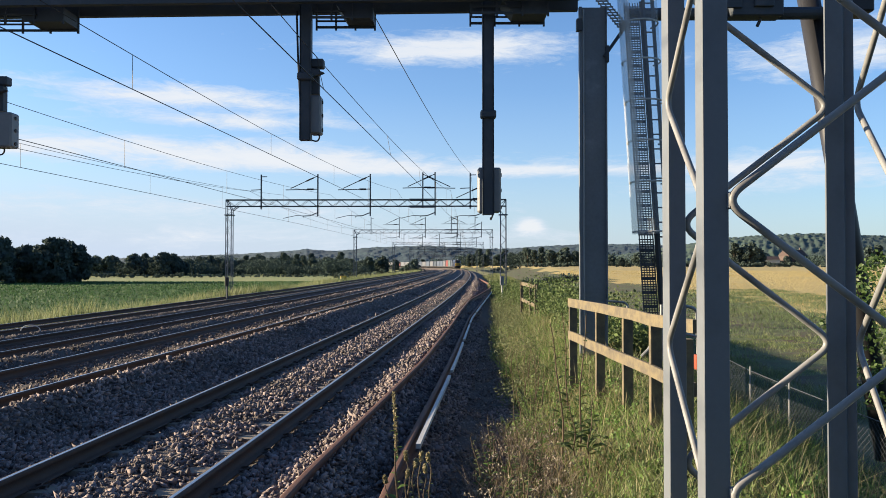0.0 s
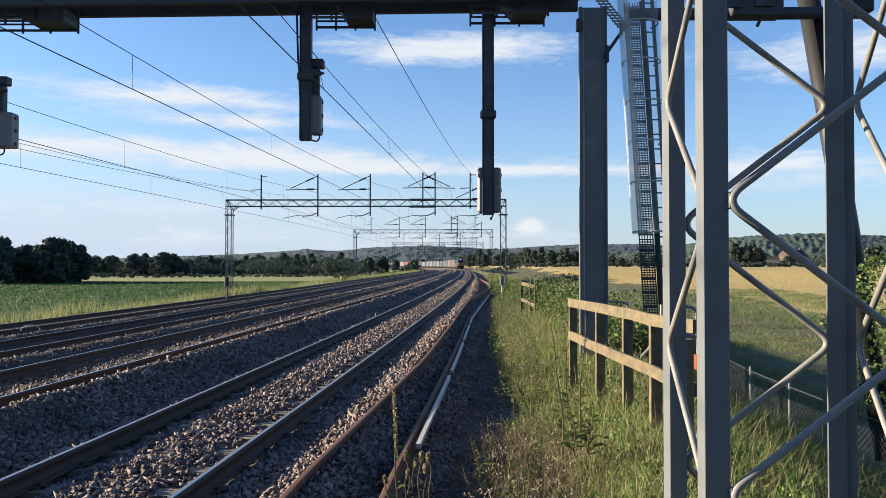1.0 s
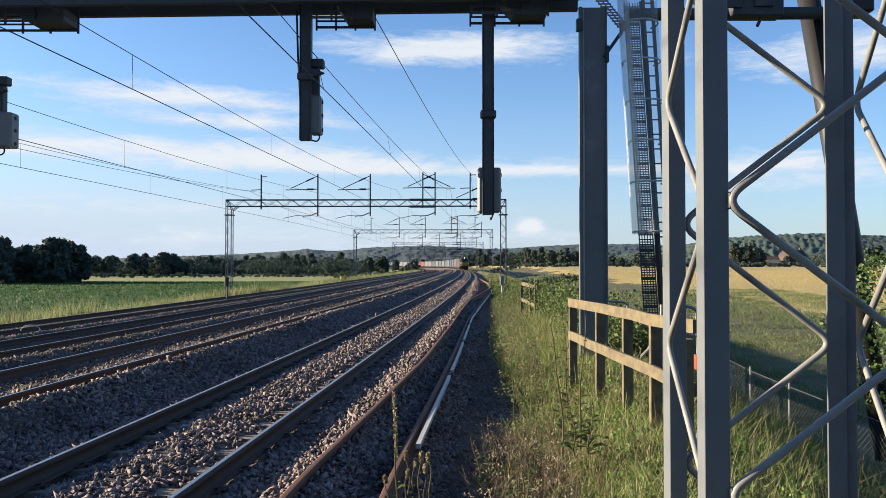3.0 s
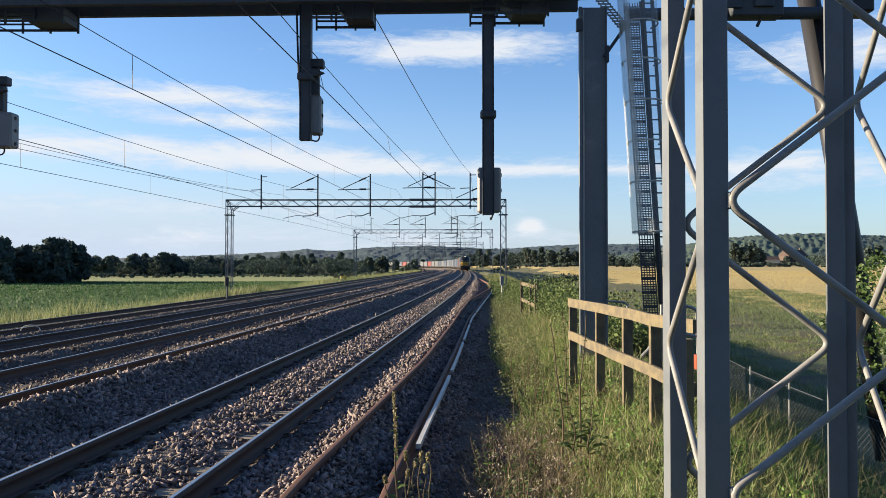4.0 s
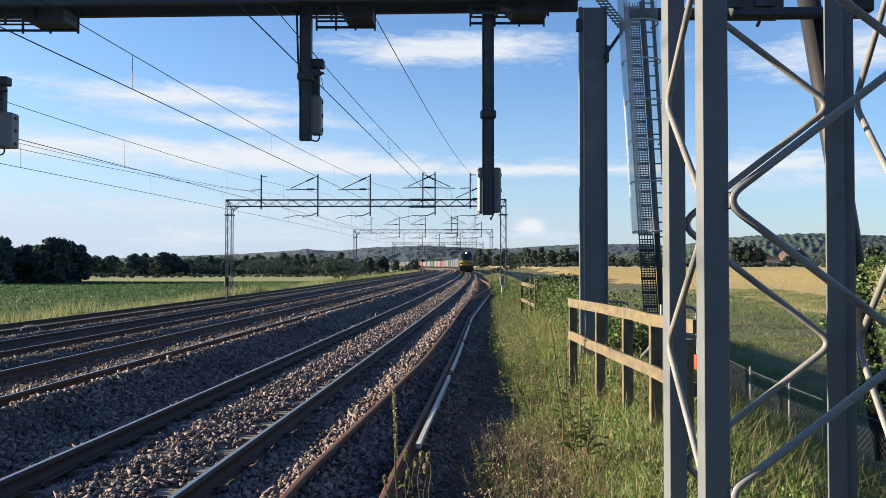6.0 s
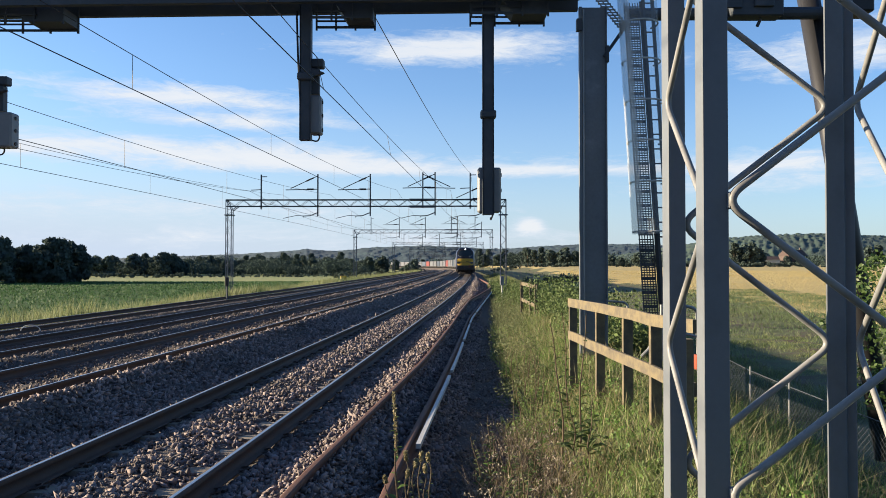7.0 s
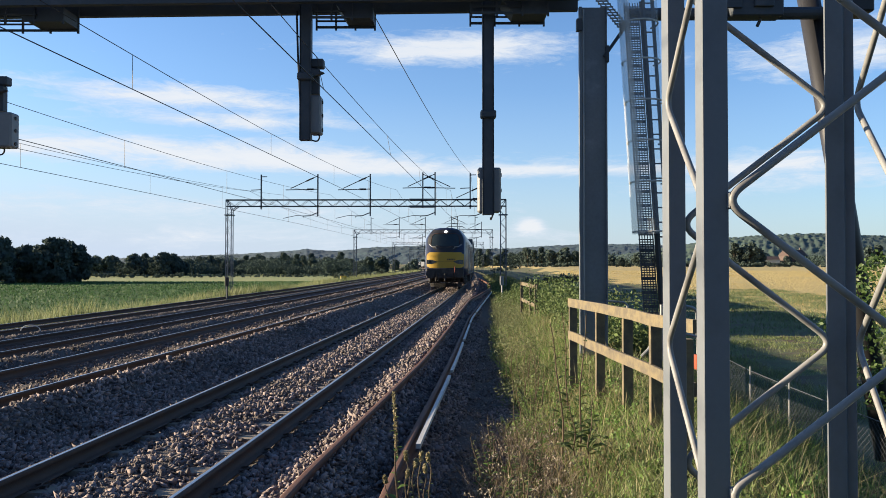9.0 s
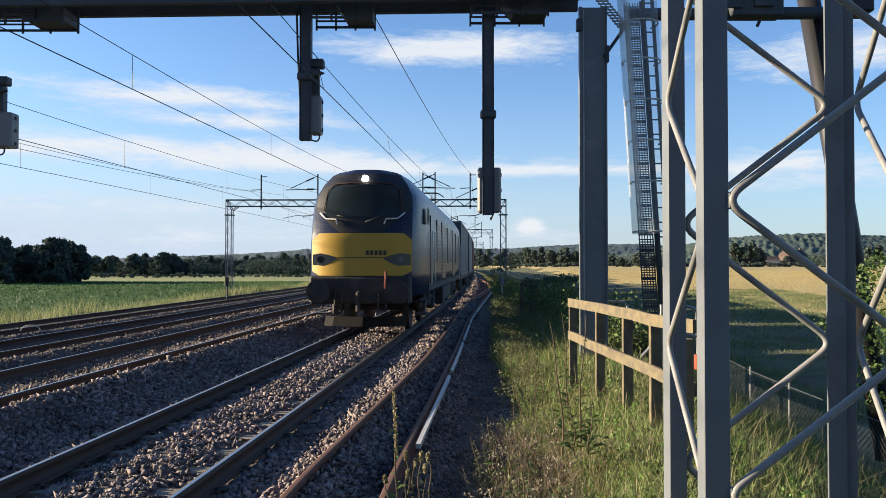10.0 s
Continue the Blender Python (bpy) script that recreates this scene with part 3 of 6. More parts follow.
def make_wires():
    """Contact and catenary wires with droppers, one object for each wire run."""
    stays = (-14.0,) + PORTALS
    for n, (off, lev) in enumerate(TRACKS):
        off -= 0.13 if n == 0 else 0.0
        top = thing("overhead_wire", "dark contact wire hung from a sagging catenary by droppers", "overhead wire", "overhead wires")
        con, cat = [], []
        level = 4.95 + lev + (0.0, 0.06, 0.0, 0.0)[n]
        least = (0.58, 0.63, 0.80, 0.74)[n]
        for j, (a, b) in enumerate(zip(stays, stays[1:])):
            k = 20
            for i in range(k):
                t = i / k
                s = a + (b - a) * t
                stag = (0.15 if j % 2 else -0.15) * (1 - 2 * t)
                slew = -0.10 * t if n == 0 and j == 0 else 0.0
                hang = -0.24 if n == 0 and j == 0 else 0.0
                con.append(at(s, off + stag + slew, level))
                cat.append(at(s, off + stag + hang * (1 - 0.6 * t), level + least + (1.78 - least) * (2 * t - 1) ** 2))
            if j < 3:
                for t in (0.03, 0.16, 0.29, 0.424, 0.556, 0.69, 0.82, 0.95):
                    s = a + (b - a) * t
                    stag = (0.15 if j % 2 else -0.15) * (1 - 2 * t)
                    low = -0.10 * t if n == 0 and j == 0 else 0.0
                    up = -0.24 * (1 - 0.6 * t) if n == 0 and j == 0 else 0.0
                    bm = bmesh.new()
                    tube(bm, at(s, off + stag + low, level), at(s, off + stag + up, level + least + (1.78 - least) * (2 * t - 1) ** 2), 0.006, 4)
                    part("dropper", bm, WIRE, top)
        for name, pts, r in (("contact_wire", con, 0.010), ("catenary_wire", cat, 0.008)):
            bm = bmesh.new()
            pipe(bm, pts, r, 5)
            part(name, bm, WIRE, top)
    for off, slew, z, sag in ((0.56, 0.0205, 7.9, 1.4), (-14.1, 0.0, 6.75, 1.0)):
        bm = bmesh.new()
        pts = []
        for n, (a, b) in enumerate(zip(stays, stays[1:])):
            for i in range(16):
                t = i / 16
                s = a + (b - a) * t
                pts.append(at(s, off + slew * min(s - 10, 42.5), z - sag * 4 * t * (1 - t)))
        pipe(bm, pts, 0.010, 5)
        tagged(part("return_wire", bm, WIRE), "dark return conductor wire strung between portals", "wire", "return wires")


make_wires()


# ---- lattice tower close to the camera ----
def make_tower():
    top = thing("lattice_tower", "grey painted steel lattice tower with bent round lacing bars", "lattice tower")
    A, B, C, D = (1.342, 3.90), (1.432, 4.80), (2.452, 4.86), (2.36, 3.90)
    foot, head = -0.25, 6.6
    t = 0.014

    def corner(x, y, w, d):
        return [(x, y), (x + w, y), (x + w, y + t), (x + t, y + t), (x + t, y + d), (x, y + d)]

    fold = [(2.452, 4.84), (2.568, 4.84), (2.590, 4.87), (2.640, 4.845), (2.645, 4.858), (2.588, 4.886), (2.560, 4.854), (2.452, 4.854)]
    for outline in (corner(*A, 0.132, 0.115), corner(*B, 0.108, 0.14), fold, [(2 * 2.42 - x, y) for x, y in corner(*D, 0.132, 0.115)]):
        bm = bmesh.new()
        prism(bm, outline, Matrix.Translation((0, 0, foot)), head - foot)
        bmesh.ops.recalc_face_normals(bm, faces=bm.faces)
        bmesh.ops.bevel(bm, geom=[e for e in bm.edges if abs(e.verts[0].co.z - e.verts[1].co.z) > 1], offset=0.003, segments=1, affect="EDGES")
        part("leg", bm, STEEL_GREY, top)
        x, y = outline[0]
        bm = bmesh.new()
        box(bm, (x + 0.05, y + 0.05, foot), (0.34, 0.34, 0.03), bevel=0.005)
        part("base_plate", bm, STEEL_GREY, top)

    def lace(p, q, nodes, r, first_at_p, inset):
        """Zigzag of one bent round bar between two legs, each bend held against its leg."""
        p, q = Vector((*p, 0)), Vector((*q, 0))
        d = (q - p).normalized()
        p2, q2 = p + d * inset[0], q - d * inset[1]
        pts = []
        on_p = first_at_p
        for z in nodes:
            v = p2 if on_p else q2
            pts.append((v.x, v.y, z))
            on_p = not on_p
        bm = bmesh.new()
        pipe(bm, bent(pts, 0.12, 7), r, 10)
        part("lacing_bar", bm, LACING_GREY, top, smooth=True)

    # bends meet the legs at alternate levels
    lace((1.49, 4.86), (2.505, 4.86), [-0.36 + 0.762 * i for i in range(0, 9)], 0.021, False, (0.03, 0.0))
    lace((1.40, 3.96), (1.425, 4.79), [-0.36 + 0.762 * i for i in range(0, 9)], 0.019, False, (0.03, -0.02))
    lace((1.440, 3.885), (2.43, 3.885), [-0.27 + 0.756 * i for i in range(0, 9)], 0.021, False, (0.0, 0.0))
    lace((2.62, 4.80), (2.47, 4.00), [-0.36 + 0.762 * i for i in range(0, 9)], 0.019, True, (0.0, 0.0))
    # welds at the bends of the front face
    for i in range(1, 9, 2):
        bm = bmesh.new()
        box(bm, (1.478, 3.895, -0.27 + 0.756 * i), (0.03, 0.03, 0.09), bevel=0.008)
        part("weld_plate", bm, STEEL_GREY, top)


make_tower()


# ---- signal gantry across the tracks ----
GY = 14.0


def make_gantry():
    top = thing("signal_gantry", "dark steel signal gantry beam spanning the tracks", "signal gantry")
    # main column
    bm = bmesh.new()
    x = 2.80
    i_shape = [(-0.265, 0), (-0.215, 0), (-0.215, 0.05), (0.225, 0.05), (0.225, 0.0), (0.25, 0.0), (0.25, 0.42), (0.225, 0.42), (0.225, 0.08), (-0.215, 0.08), (-0.215, 0.10), (-0.265, 0.10)]
    prism(bm, [(x + a, GY + b) for a, b in i_shape], Matrix.Translation((0, 0, -0.5)), 6.95)
    part("column", bm, COLUMN_STEEL, top, "dark weathered steel column with white scuffs")
    bm = bmesh.new()
    tube(bm, (x - 0.19, GY + 0.02, -0.4), (x - 0.19, GY + 0.02, 6.4), 0.021, 8)
    part("earth_conduit", bm, GALV, top, "pale conduit up the column")
    bm = bmesh.new()
    box(bm, (x, GY + 0.2, -0.42), (0.9, 0.9, 0.3), bevel=0.02)
    part("foundation", bm, CONCRETE, top)
    # beam: two deep side plates with chords and a slotted floor
    run = (-13.5, 2.6)
    for y, z0, z1 in ((GY - 0.55, 6.62, 7.5), (GY + 0.55, 6.77, 7.5)):
        for n, (lo, hi) in enumerate(((z0 - 0.22, z0), (z1 - 0.15, z1))):
            bm = bmesh.new()
            bar(bm, (run[0], y + 0.6, (lo + hi) / 2), (run[1], y, (lo + hi) / 2), 0.12, hi - lo)
            part("beam_chord", bm, STEEL_DARK, top)
        bm = bmesh.new()
        k = 13
        for i in range(k):
            a = run[0] + (run[1] - run[0]) * i / k
            b = run[0] + (run[1] - run[0]) * (i + 1) / k
            off = lambda q: y + 0.6 * (run[1] - q) / (run[1] - run[0])
            bar(bm, (a, off(a), z0), (b, off(b), z1), 0.09)
            bar(bm, (b, off(b), z0), (b, off(b), z1), 0.09)
        part("beam_bracing", bm, STEEL_DARK, top)
    # walkway floor in panels between the chords
    k = 9
    for i in range(k):
        a = run[0] + (run[1] - run[0]) * i / k + 0.03
        b = run[0] + (run[1] - run[0]) * (i + 1) / k - 0.03
        bm = bmesh.new()
        mid = (a + b) / 2
        box(bm, (mid, GY + 0.02 + 0.6 * (run[1] - mid) / (run[1] - run[0]), 6.82), (b - a, 0.80, 0.05))
        part("walkway_panel", bm, STEEL_DARK, top)
    # hanging cradles below the beam
    for x0, x1, y in ((-8.8, -7.17, GY + 0.5), (-2.45, -1.32, GY + 0.3), (0.52, 1.92, GY + 0.05)):
        bm = bmesh.new()
        z = 6.25
        for yy in (y - 0.3, y + 0.3):
            bar(bm, (x0, yy, z), (x1, yy, z), 0.04)
            bar(bm, (x0, yy, z + 0.12), (x1 - 0.5, yy, z + 0.12), 0.03)
            for i in range(4):
                xx = x0 + (x1 - x0) * i / 3
                bar(bm, (xx, yy, z - 0.06), (xx, yy, 6.7), 0.035)
        part("cradle_frame", bm, STEEL_DARK, top)
        bm = bmesh.new()
        prism(bm, [(x0 + 0.55 * (x1 - x0), 0.0), (x1, 0.0), (x1, 0.24), (x0 + 0.4 * (x1 - x0), 0.24)], Matrix.Translation((0, y + 0.28, 6.27)) @ Matrix.Rotation(radians(90), 4, "X"), 0.56)
        part("cradle_floor", bm, STEEL_DARK, top)
    # tube carrying on past the column, with a bearing box
    bm = bmesh.new()
    tube(bm, (3.45, GY, 6.30), (7.2, GY, 6.33), 0.115, 14)
    part("end_tube", bm, STEEL_DARK, top, smooth=False)
    bm = bmesh.new()
    box(bm, (5.75, GY - 0.1, 6.5), (0.95, 0.35, 0.6), bevel=0.02)
    box(bm, (5.85, GY - 0.3, 6.55), (0.35, 0.08, 0.4), bevel=0.01)
    box(bm, (5.3, GY - 0.3, 6.5), (0.3, 0.06, 0.35), bevel=0.01)
    tube(bm, (5.8, GY - 0.36, 6.56), (5.8, GY - 0.26, 6.56), 0.09, 12)
    tube(bm, (5.87, GY - 0.1, 6.2), (5.8, GY - 0.1, 6.05), 0.03, 6)
    part("bearing_box", bm, STEEL_DARK, top)
    bm = bmesh.new()
    box(bm, (7.6, GY, 6.5), (0.6, 0.5, 0.42), bevel=0.03)
    part("end_box", bm, BLACK, top)
    # raking strut
    bm = bmesh.new()
    tube(bm, (6.9, GY + 0.3, 7.0), (8.34, GY + 0.3, -2.0), 0.2, 16, 0.2)
    part("raking_strut", bm, BLACK, top, "dark tapered raking strut", smooth=True)
    bm = bmesh.new()
    bar(bm, (3.0, GY + 0.02, 5.52), (3.42, GY + 0.02, 6.12), 0.09, 0.06)
    box(bm, (3.05, GY + 0.02, 5.56), (0.05, 0.16, 0.3))
    part("knee_brace", bm, STEEL_DARK, top)
    bm = bmesh.new()
    box(bm, (2.53, GY, 6.1), (0.1, 0.12, 0.22))
    part("lug", bm, STEEL_DARK, top)


make_gantry()


def hanging_signal(x, y, foot, box_x, box_z0, box_z1, box_w, lamp, label):
    top = thing("hanging_signal", label, "railway signal", "signals hung from the gantry")
    bm = bmesh.new()
    box(bm, (x, y, (foot + 6.6) / 2), (0.18, 0.16, 6.6 - foot), bevel=0.004)
    for dx in (-0.1, 0.1):
        box(bm, (x + dx, y, (foot + 6.6) / 2), (0.012, 0.2, 6.6 - foot))
    post = part("post", bm, STEEL_DARK, top)
    bm = bmesh.new()
    box(bm, (x, y - 0.05, foot + (6.6 - foot) * 0.46), (0.29, 0.2, 0.14), bevel=0.02)
    part("clamp", bm, STEEL_DARK, post)
    bm = bmesh.new()
    box(bm, (box_x, y + 0.12, (box_z0 + box_z1) / 2), (box_w, 0.3, box_z1 - box_z0), bevel=0.03)
    head = part("signal_head", bm, BOX_GREY, top, "grey signal head seen from behind")
    for dz in (0.12, 0.5, 0.85):
        bm = bmesh.new()
        z = box_z0 + (box_z1 - box_z0) * dz
        tube(bm, (box_x + box_w / 2 - 0.03, y + 0.12, z), (box_x + box_w / 2 + 0.02, y + 0.12, z), 0.035, 8)
        part("hinge", bm, BLACK, head)
    bm = bmesh.new()
    pipe(bm, bent([(box_x - 0.05, y + 0.1, box_z0 + 0.05), (box_x + 0.08, y + 0.1, box_z0 - 0.02), (box_x + 0.03, y + 0.1, box_z0 - 0.14), (x + 0.05, y + 0.05, box_z0 - 0.1)], 0.06, 4), 0.016, 6)
    part("cable", bm, BLACK, head)
    if lamp:
        bm = bmesh.new()
        box(bm, (box_x - 0.02, y + 0.12, box_z1 + 0.28), (0.16, 0.16, 0.5), bevel=0.01)
        box(bm, (box_x + 0.02, y + 0.1, box_z1 + 0.62), (0.26, 0.2, 0.17), bevel=0.02)
        prism(bm, [(-0.08, -0.09), (0.17, 0.0), (-0.08, 0.09)], Matrix.Translation((box_x, y + 0.05, box_z1 + 0.42)) @ Matrix.Rotation(radians(90), 4, "X"), 0.12)
        part("route_indicator", bm, STEEL_DARK, top)
    if not lamp:
        return
    bm = bmesh.new()
    pipe(bm, [(x - 0.2, y + 0.1, 6.5), (x - 0.17, y + 0.1, 5.6), (x - 0.1, y + 0.1, 4.0 + 0.3 * foot - 0.9)], 0.022, 6)
    part("conduit", bm, BLACK, top)


hanging_signal(0.835, GY, 2.57, 0.86, 2.62, 3.45, 0.43, False, "dark post with a grey signal head at its foot")
hanging_signal(-2.60, GY + 0.3, 4.0, -2.42, 4.13, 4.86, 0.22, True, "dark hanging post with narrow grey signal head and indicator")
hanging_signal(-9.02, GY + 0.6, 3.72, -8.60, 3.92, 4.60, 0.52, True, "grey signal head with indicator beside an outer track")


# ---- caged ladder with cable tray ----
def make_ladder():
    top = thing("caged_ladder", "galvanised access ladder with hoops, clear guard and perforated tray", "ladder")
    y = GY - 0.2

    def px(dx, z):
        return 3.26 + dx + (6.2 - z) / 5.5 * 0.33

    for dx in (0.45, 0.62):
        bm = bmesh.new()
        bar(bm, (px(dx, -0.3), y + 0.1, -0.3), (px(dx, 6.6), y + 0.1, 6.6), 0.03, 0.06)
        part("stile", bm, STEEL_DARK, top)
    z = 0.0
    while z < 6.5:
        bm = bmesh.new()
        tube(bm, (px(0.45, z), y + 0.1, z), (px(0.62, z), y + 0.1, z), 0.014, 6)
        part("rung", bm, STEEL_DARK, top)
        z += 0.27
    # perforated tray: blocks of small holes between plain bands
    for low, high, mat in ((0.6, 2.2, STEEL_DARK), (2.2, 6.5, TRAY)):
        bm = bmesh.new()
        for k in range(6):
            dx = 0.115 + 0.05 * k
            bar(bm, (px(dx, low), y + 0.15, low), (px(dx, high), y + 0.15, high), 0.027 if 0 < k < 5 else 0.045, 0.012)
        zz, i = low + 0.02, 0
        while zz < high - 0.03:
            box(bm, (px(0.24, zz), y + 0.15, zz), (0.28, 0.010, 0.022 if i % 5 else 0.065))
            zz += 0.045 if i % 5 and i % 5 != 4 else 0.062
            i += 1
        part("cable_tray", bm, mat, top, "perforated galvanised cable tray")
    bm = bmesh.new()
    bar(bm, (px(0.40, -0.2), y + 0.08, -0.2), (px(0.40, 6.5), y + 0.08, 6.5), 0.035, 0.05)
    part("cable_run", bm, BLACK, top, "black cable run clipped to the tray")
    bm = bmesh.new()
    arc = [radians(a) for a in range(-184, -121, 9)]
    ring = [[bm.verts.new((px(0.33, zz) + 0.365 * math.cos(a), y + 0.05 + 0.385 * math.sin(a), zz)) for a in arc] for zz in (2.2, 6.6)]
    for k in range(len(arc) - 1):
        bm.faces.new((ring[0][k], ring[0][k + 1], ring[1][k + 1], ring[1][k]))
    bmesh.ops.solidify(bm, geom=bm.faces[:], thickness=0.006)
    part("side_guard", bm, SIDE_GUARD, top, "pale frosted side guard strip")
    for zz in (2.25, 3.15, 3.89, 4.62, 5.36, 6.06):
        bm = bmesh.new()
        cx = px(0.33, zz)
        pts = [(cx + 0.34 * math.cos(a), y + 0.05 + 0.36 * math.sin(a), zz) for a in np.linspace(radians(-215), radians(35), 24)]
        pipe(bm, pts, 0.016, 6)
        part("hoop", bm, WHITE_TUBE, top)
    bm = bmesh.new()
    n = 14
    rows = []
    for zz in (2.2, 6.6):
        cx = px(0.33, zz)
        rows.append([bm.verts.new((cx + 0.35 * math.cos(a), y + 0.05 + 0.37 * math.sin(a), zz)) for a in np.linspace(radians(-200), radians(20), n)])
    for a, b in zip(range(n - 1), range(1, n)):
        bm.faces.new((rows[0][a], rows[0][b], rows[1][b], rows[1][a]))
    bmesh.ops.solidify(bm, geom=bm.faces[:], thickness=0.004)
    part("clear_guard", bm, PLASTIC_CLEAR, top, "clear plastic safety sheet")
    bm = bmesh.new()
    for o in (-0.09, 0.0, 0.09):
        bar(bm, (2.85 + o, GY + 0.1, 6.75), (3.42 + o, GY + 0.1, 6.05), 0.03, 0.012)
    for i in range(14):
        t = i / 13
        box(bm, (2.85 + 0.57 * t, GY + 0.1, 6.75 - 0.7 * t), (0.24, 0.01, 0.03))
    part("tray_bend", bm, GALV, top)


make_ladder()


def make_handrail():
    top = thing("tubular_handrail", "pale galvanised tubular handrail at the ladder foot", "handrail")
    for n, (x0, x1, y) in enumerate(((3.1, 3.62, 14.9), (4.3, 4.55, 13.6))):
        bm = bmesh.new()
        if n == 0:
            pipe(bm, bent([(x0 - 0.1, y, 0.95), (x1, y, 0.9), (x1 + 0.05, y, 0.2), (x1 + 0.05, y, -0.5)], 0.1), 0.024, 8)
        else:
            pipe(bm, bent([(x0, y, 0.92), (x1, y, 0.86), (x1 + 0.03, y, -0.5)], 0.1), 0.028, 8)
            tube(bm, (x0, y, 0.92), (x0, y, -0.5), 0.024, 8)
            tube(bm, (x0, y, 0.42), (x1, y, 0.36), 0.024, 8)
        part("rail_tube", bm, GALV, top)
    bm = bmesh.new()
    box(bm, (4.47, 13.3, -0.06), (0.09, 0.2, 0.26), bevel=0.01)
    tagged(part("junction_box", bm, RED_BOX), "small orange-red box beside the handrail", "junction box")
    bm = bmesh.new()
    tube(bm, (3.83, 13.3, 0.95), (3.83, 13.3, -0.5), 0.025, 8)
    tube(bm, (4.0, 13.2, 0.95), (4.0, 13.2, -0.5), 0.025, 8)
    pipe(bm, bent([(3.45, 13.2, 0.05), (3.6, 13.2, 0.2), (3.7, 13.2, 0.45), (3.66, 13.2, 0.62)], 0.08), 0.03, 8)
    tagged(part("earth_conduits", bm, GALV), "pale conduits rising behind the fence", "conduit")


make_handrail()


# ---- timber fence beside the gantry ----
def fence(posts, rails, label, thick=0.035, wide=0.126):
    top = thing("timber_fence", label, "fence", "timber fences")
    g = random.Random(5)
    for x, y, lo, hi in posts:
        bm = bmesh.new()
        box(bm, (x, y + 0.04, (lo + hi) / 2), (0.12, 0.09, hi - lo), turn=radians(-3), bevel=0.006)
        part("post", bm, WOOD, top)
    for p, q in rails:
        bm = bmesh.new()
        a, b = Vector(p), Vector(q)
        d = (b - a).normalized()
        nrm = Vector((0, 0, 1)).cross(d).normalized()
        k = 8
        ring = []
        for i in range(k + 1):
            c = a.lerp(b, i / k) + Vector((0, 0, g.uniform(-0.011, 0.011)))
            ring.append([bm.verts.new(c + nrm * sx * thick / 2 + Vector((0, 0, sz * wide / 2))) for sx, sz in ((-1, -1), (1, -1), (1, 1), (-1, 1))])
        for r0, r1 in zip(ring, ring[1:]):
            for j in range(4):
                bm.faces.new((r0[j], r0[(j + 1) % 4], r1[(j + 1) % 4], r1[j]))
        bm.faces.new(ring[0])
        bm.faces.new(ring[-1])
        part("rail", bm, WOOD, top)


fence([(1.97, 11.45, -0.7, 1.12), (2.12, 10.2, -0.7, 1.1), (2.21, 9.05, -0.7, 1.1), (2.25, 8.0, -0.7, 1.12), (2.17, 6.75, -0.7, 1.0)],
      [((1.91, 11.5, 1.08), (2.29, 6.9, 1.09)), ((1.91, 11.5, 0.59), (2.29, 6.9, 0.53))], "weathered two-rail timber fence on dark posts")
fence([(3.02, 29.0, -0.4, 0.98), (3.16, 27.2, -0.4, 0.98), (3.20, 26.0, -0.4, 0.98)],
      [((3.0, 29.3, 0.9), (3.22, 25.9, 0.85)), ((3.0, 29.3, 0.3), (3.22, 25.9, 0.2))], "short weathered timber fence standing in brambles")


def lineside_box():
    p = at(43, 3.4)
    top = thing("lineside_cabinet", "small grey lineside cabinet on a white post", "cabinet")
    bm = bmesh.new()
    box(bm, (p.x, p.y, 0.70), (0.22, 0.2, 0.52), bevel=0.02)
    part("body", bm, BOX_GREY, top)
    bm = bmesh.new()
    tube(bm, (p.x, p.y, -0.6), (p.x, p.y, 0.5), 0.035, 8)
    part("post", bm, WHITE_TUBE, top)
    # dwarf signal on its post by the outer track
    top = thing("ground_signal", "small black signal box on a slim post", "signal")
    x, y = -12.4, 43.5
    bm = bmesh.new()
    box(bm, (x, y, 0.62), (0.2, 0.2, 0.52), bevel=0.02)
    part("head", bm, BLACK, top)
    bm = bmesh.new()
    tube(bm, (x, y, -0.9), (x, y, 0.4), 0.05, 8)
    part("post", bm, STEEL_DARK, top)


lineside_box()


def mesh_fence():
    """Sagging chain-link fence at the foot of the bank."""
    top = thing("chain_link_fence", "rusty sagging chain-link fence on slim posts", "fence")
    pts = [Vector((4.75, 16.0, 0.2)), Vector((4.55, 12.6, 0.17)), Vector((4.45, 11.0, 0.12)), Vector((4.42, 9.7, 0.10)), Vector((4.42, 8.4, 0.08)), Vector((4.45, 6.8, 0.05))]
    for p in pts:
        bm = bmesh.new()
        tube(bm, (p.x, p.y, -1.0), (p.x, p.y, p.z + 0.06), 0.012, 6)
        part("post", bm, GALV, top)
    for p, q in zip(pts, pts[1:]):
        bm = bmesh.new()
        d = q - p
        n = int(d.length / 0.075)
        h = 0.85
        for i in range(-12, n + 12):
            for s in (-1, 1):
                t0, t1 = i / n, (i + s * 12) / n
                z0, z1 = 0.0, h
                a0 = min(max(t0, 0), 1)
                a1 = min(max(t1, 0), 1)
                if abs(a1 - a0) < 1e-4:
                    continue
                za = h * (a0 - t0) / (t1 - t0)
                zb = h * (a1 - t0) / (t1 - t0)
                bar(bm, p + d * a0 + Vector((0, 0, za - h)), p + d * a1 + Vector((0, 0, zb - h)), 0.0026)
        bar(bm, p, q, 0.008)
        part("mesh_panel", bm, STEEL_DARK, top)


mesh_fence()


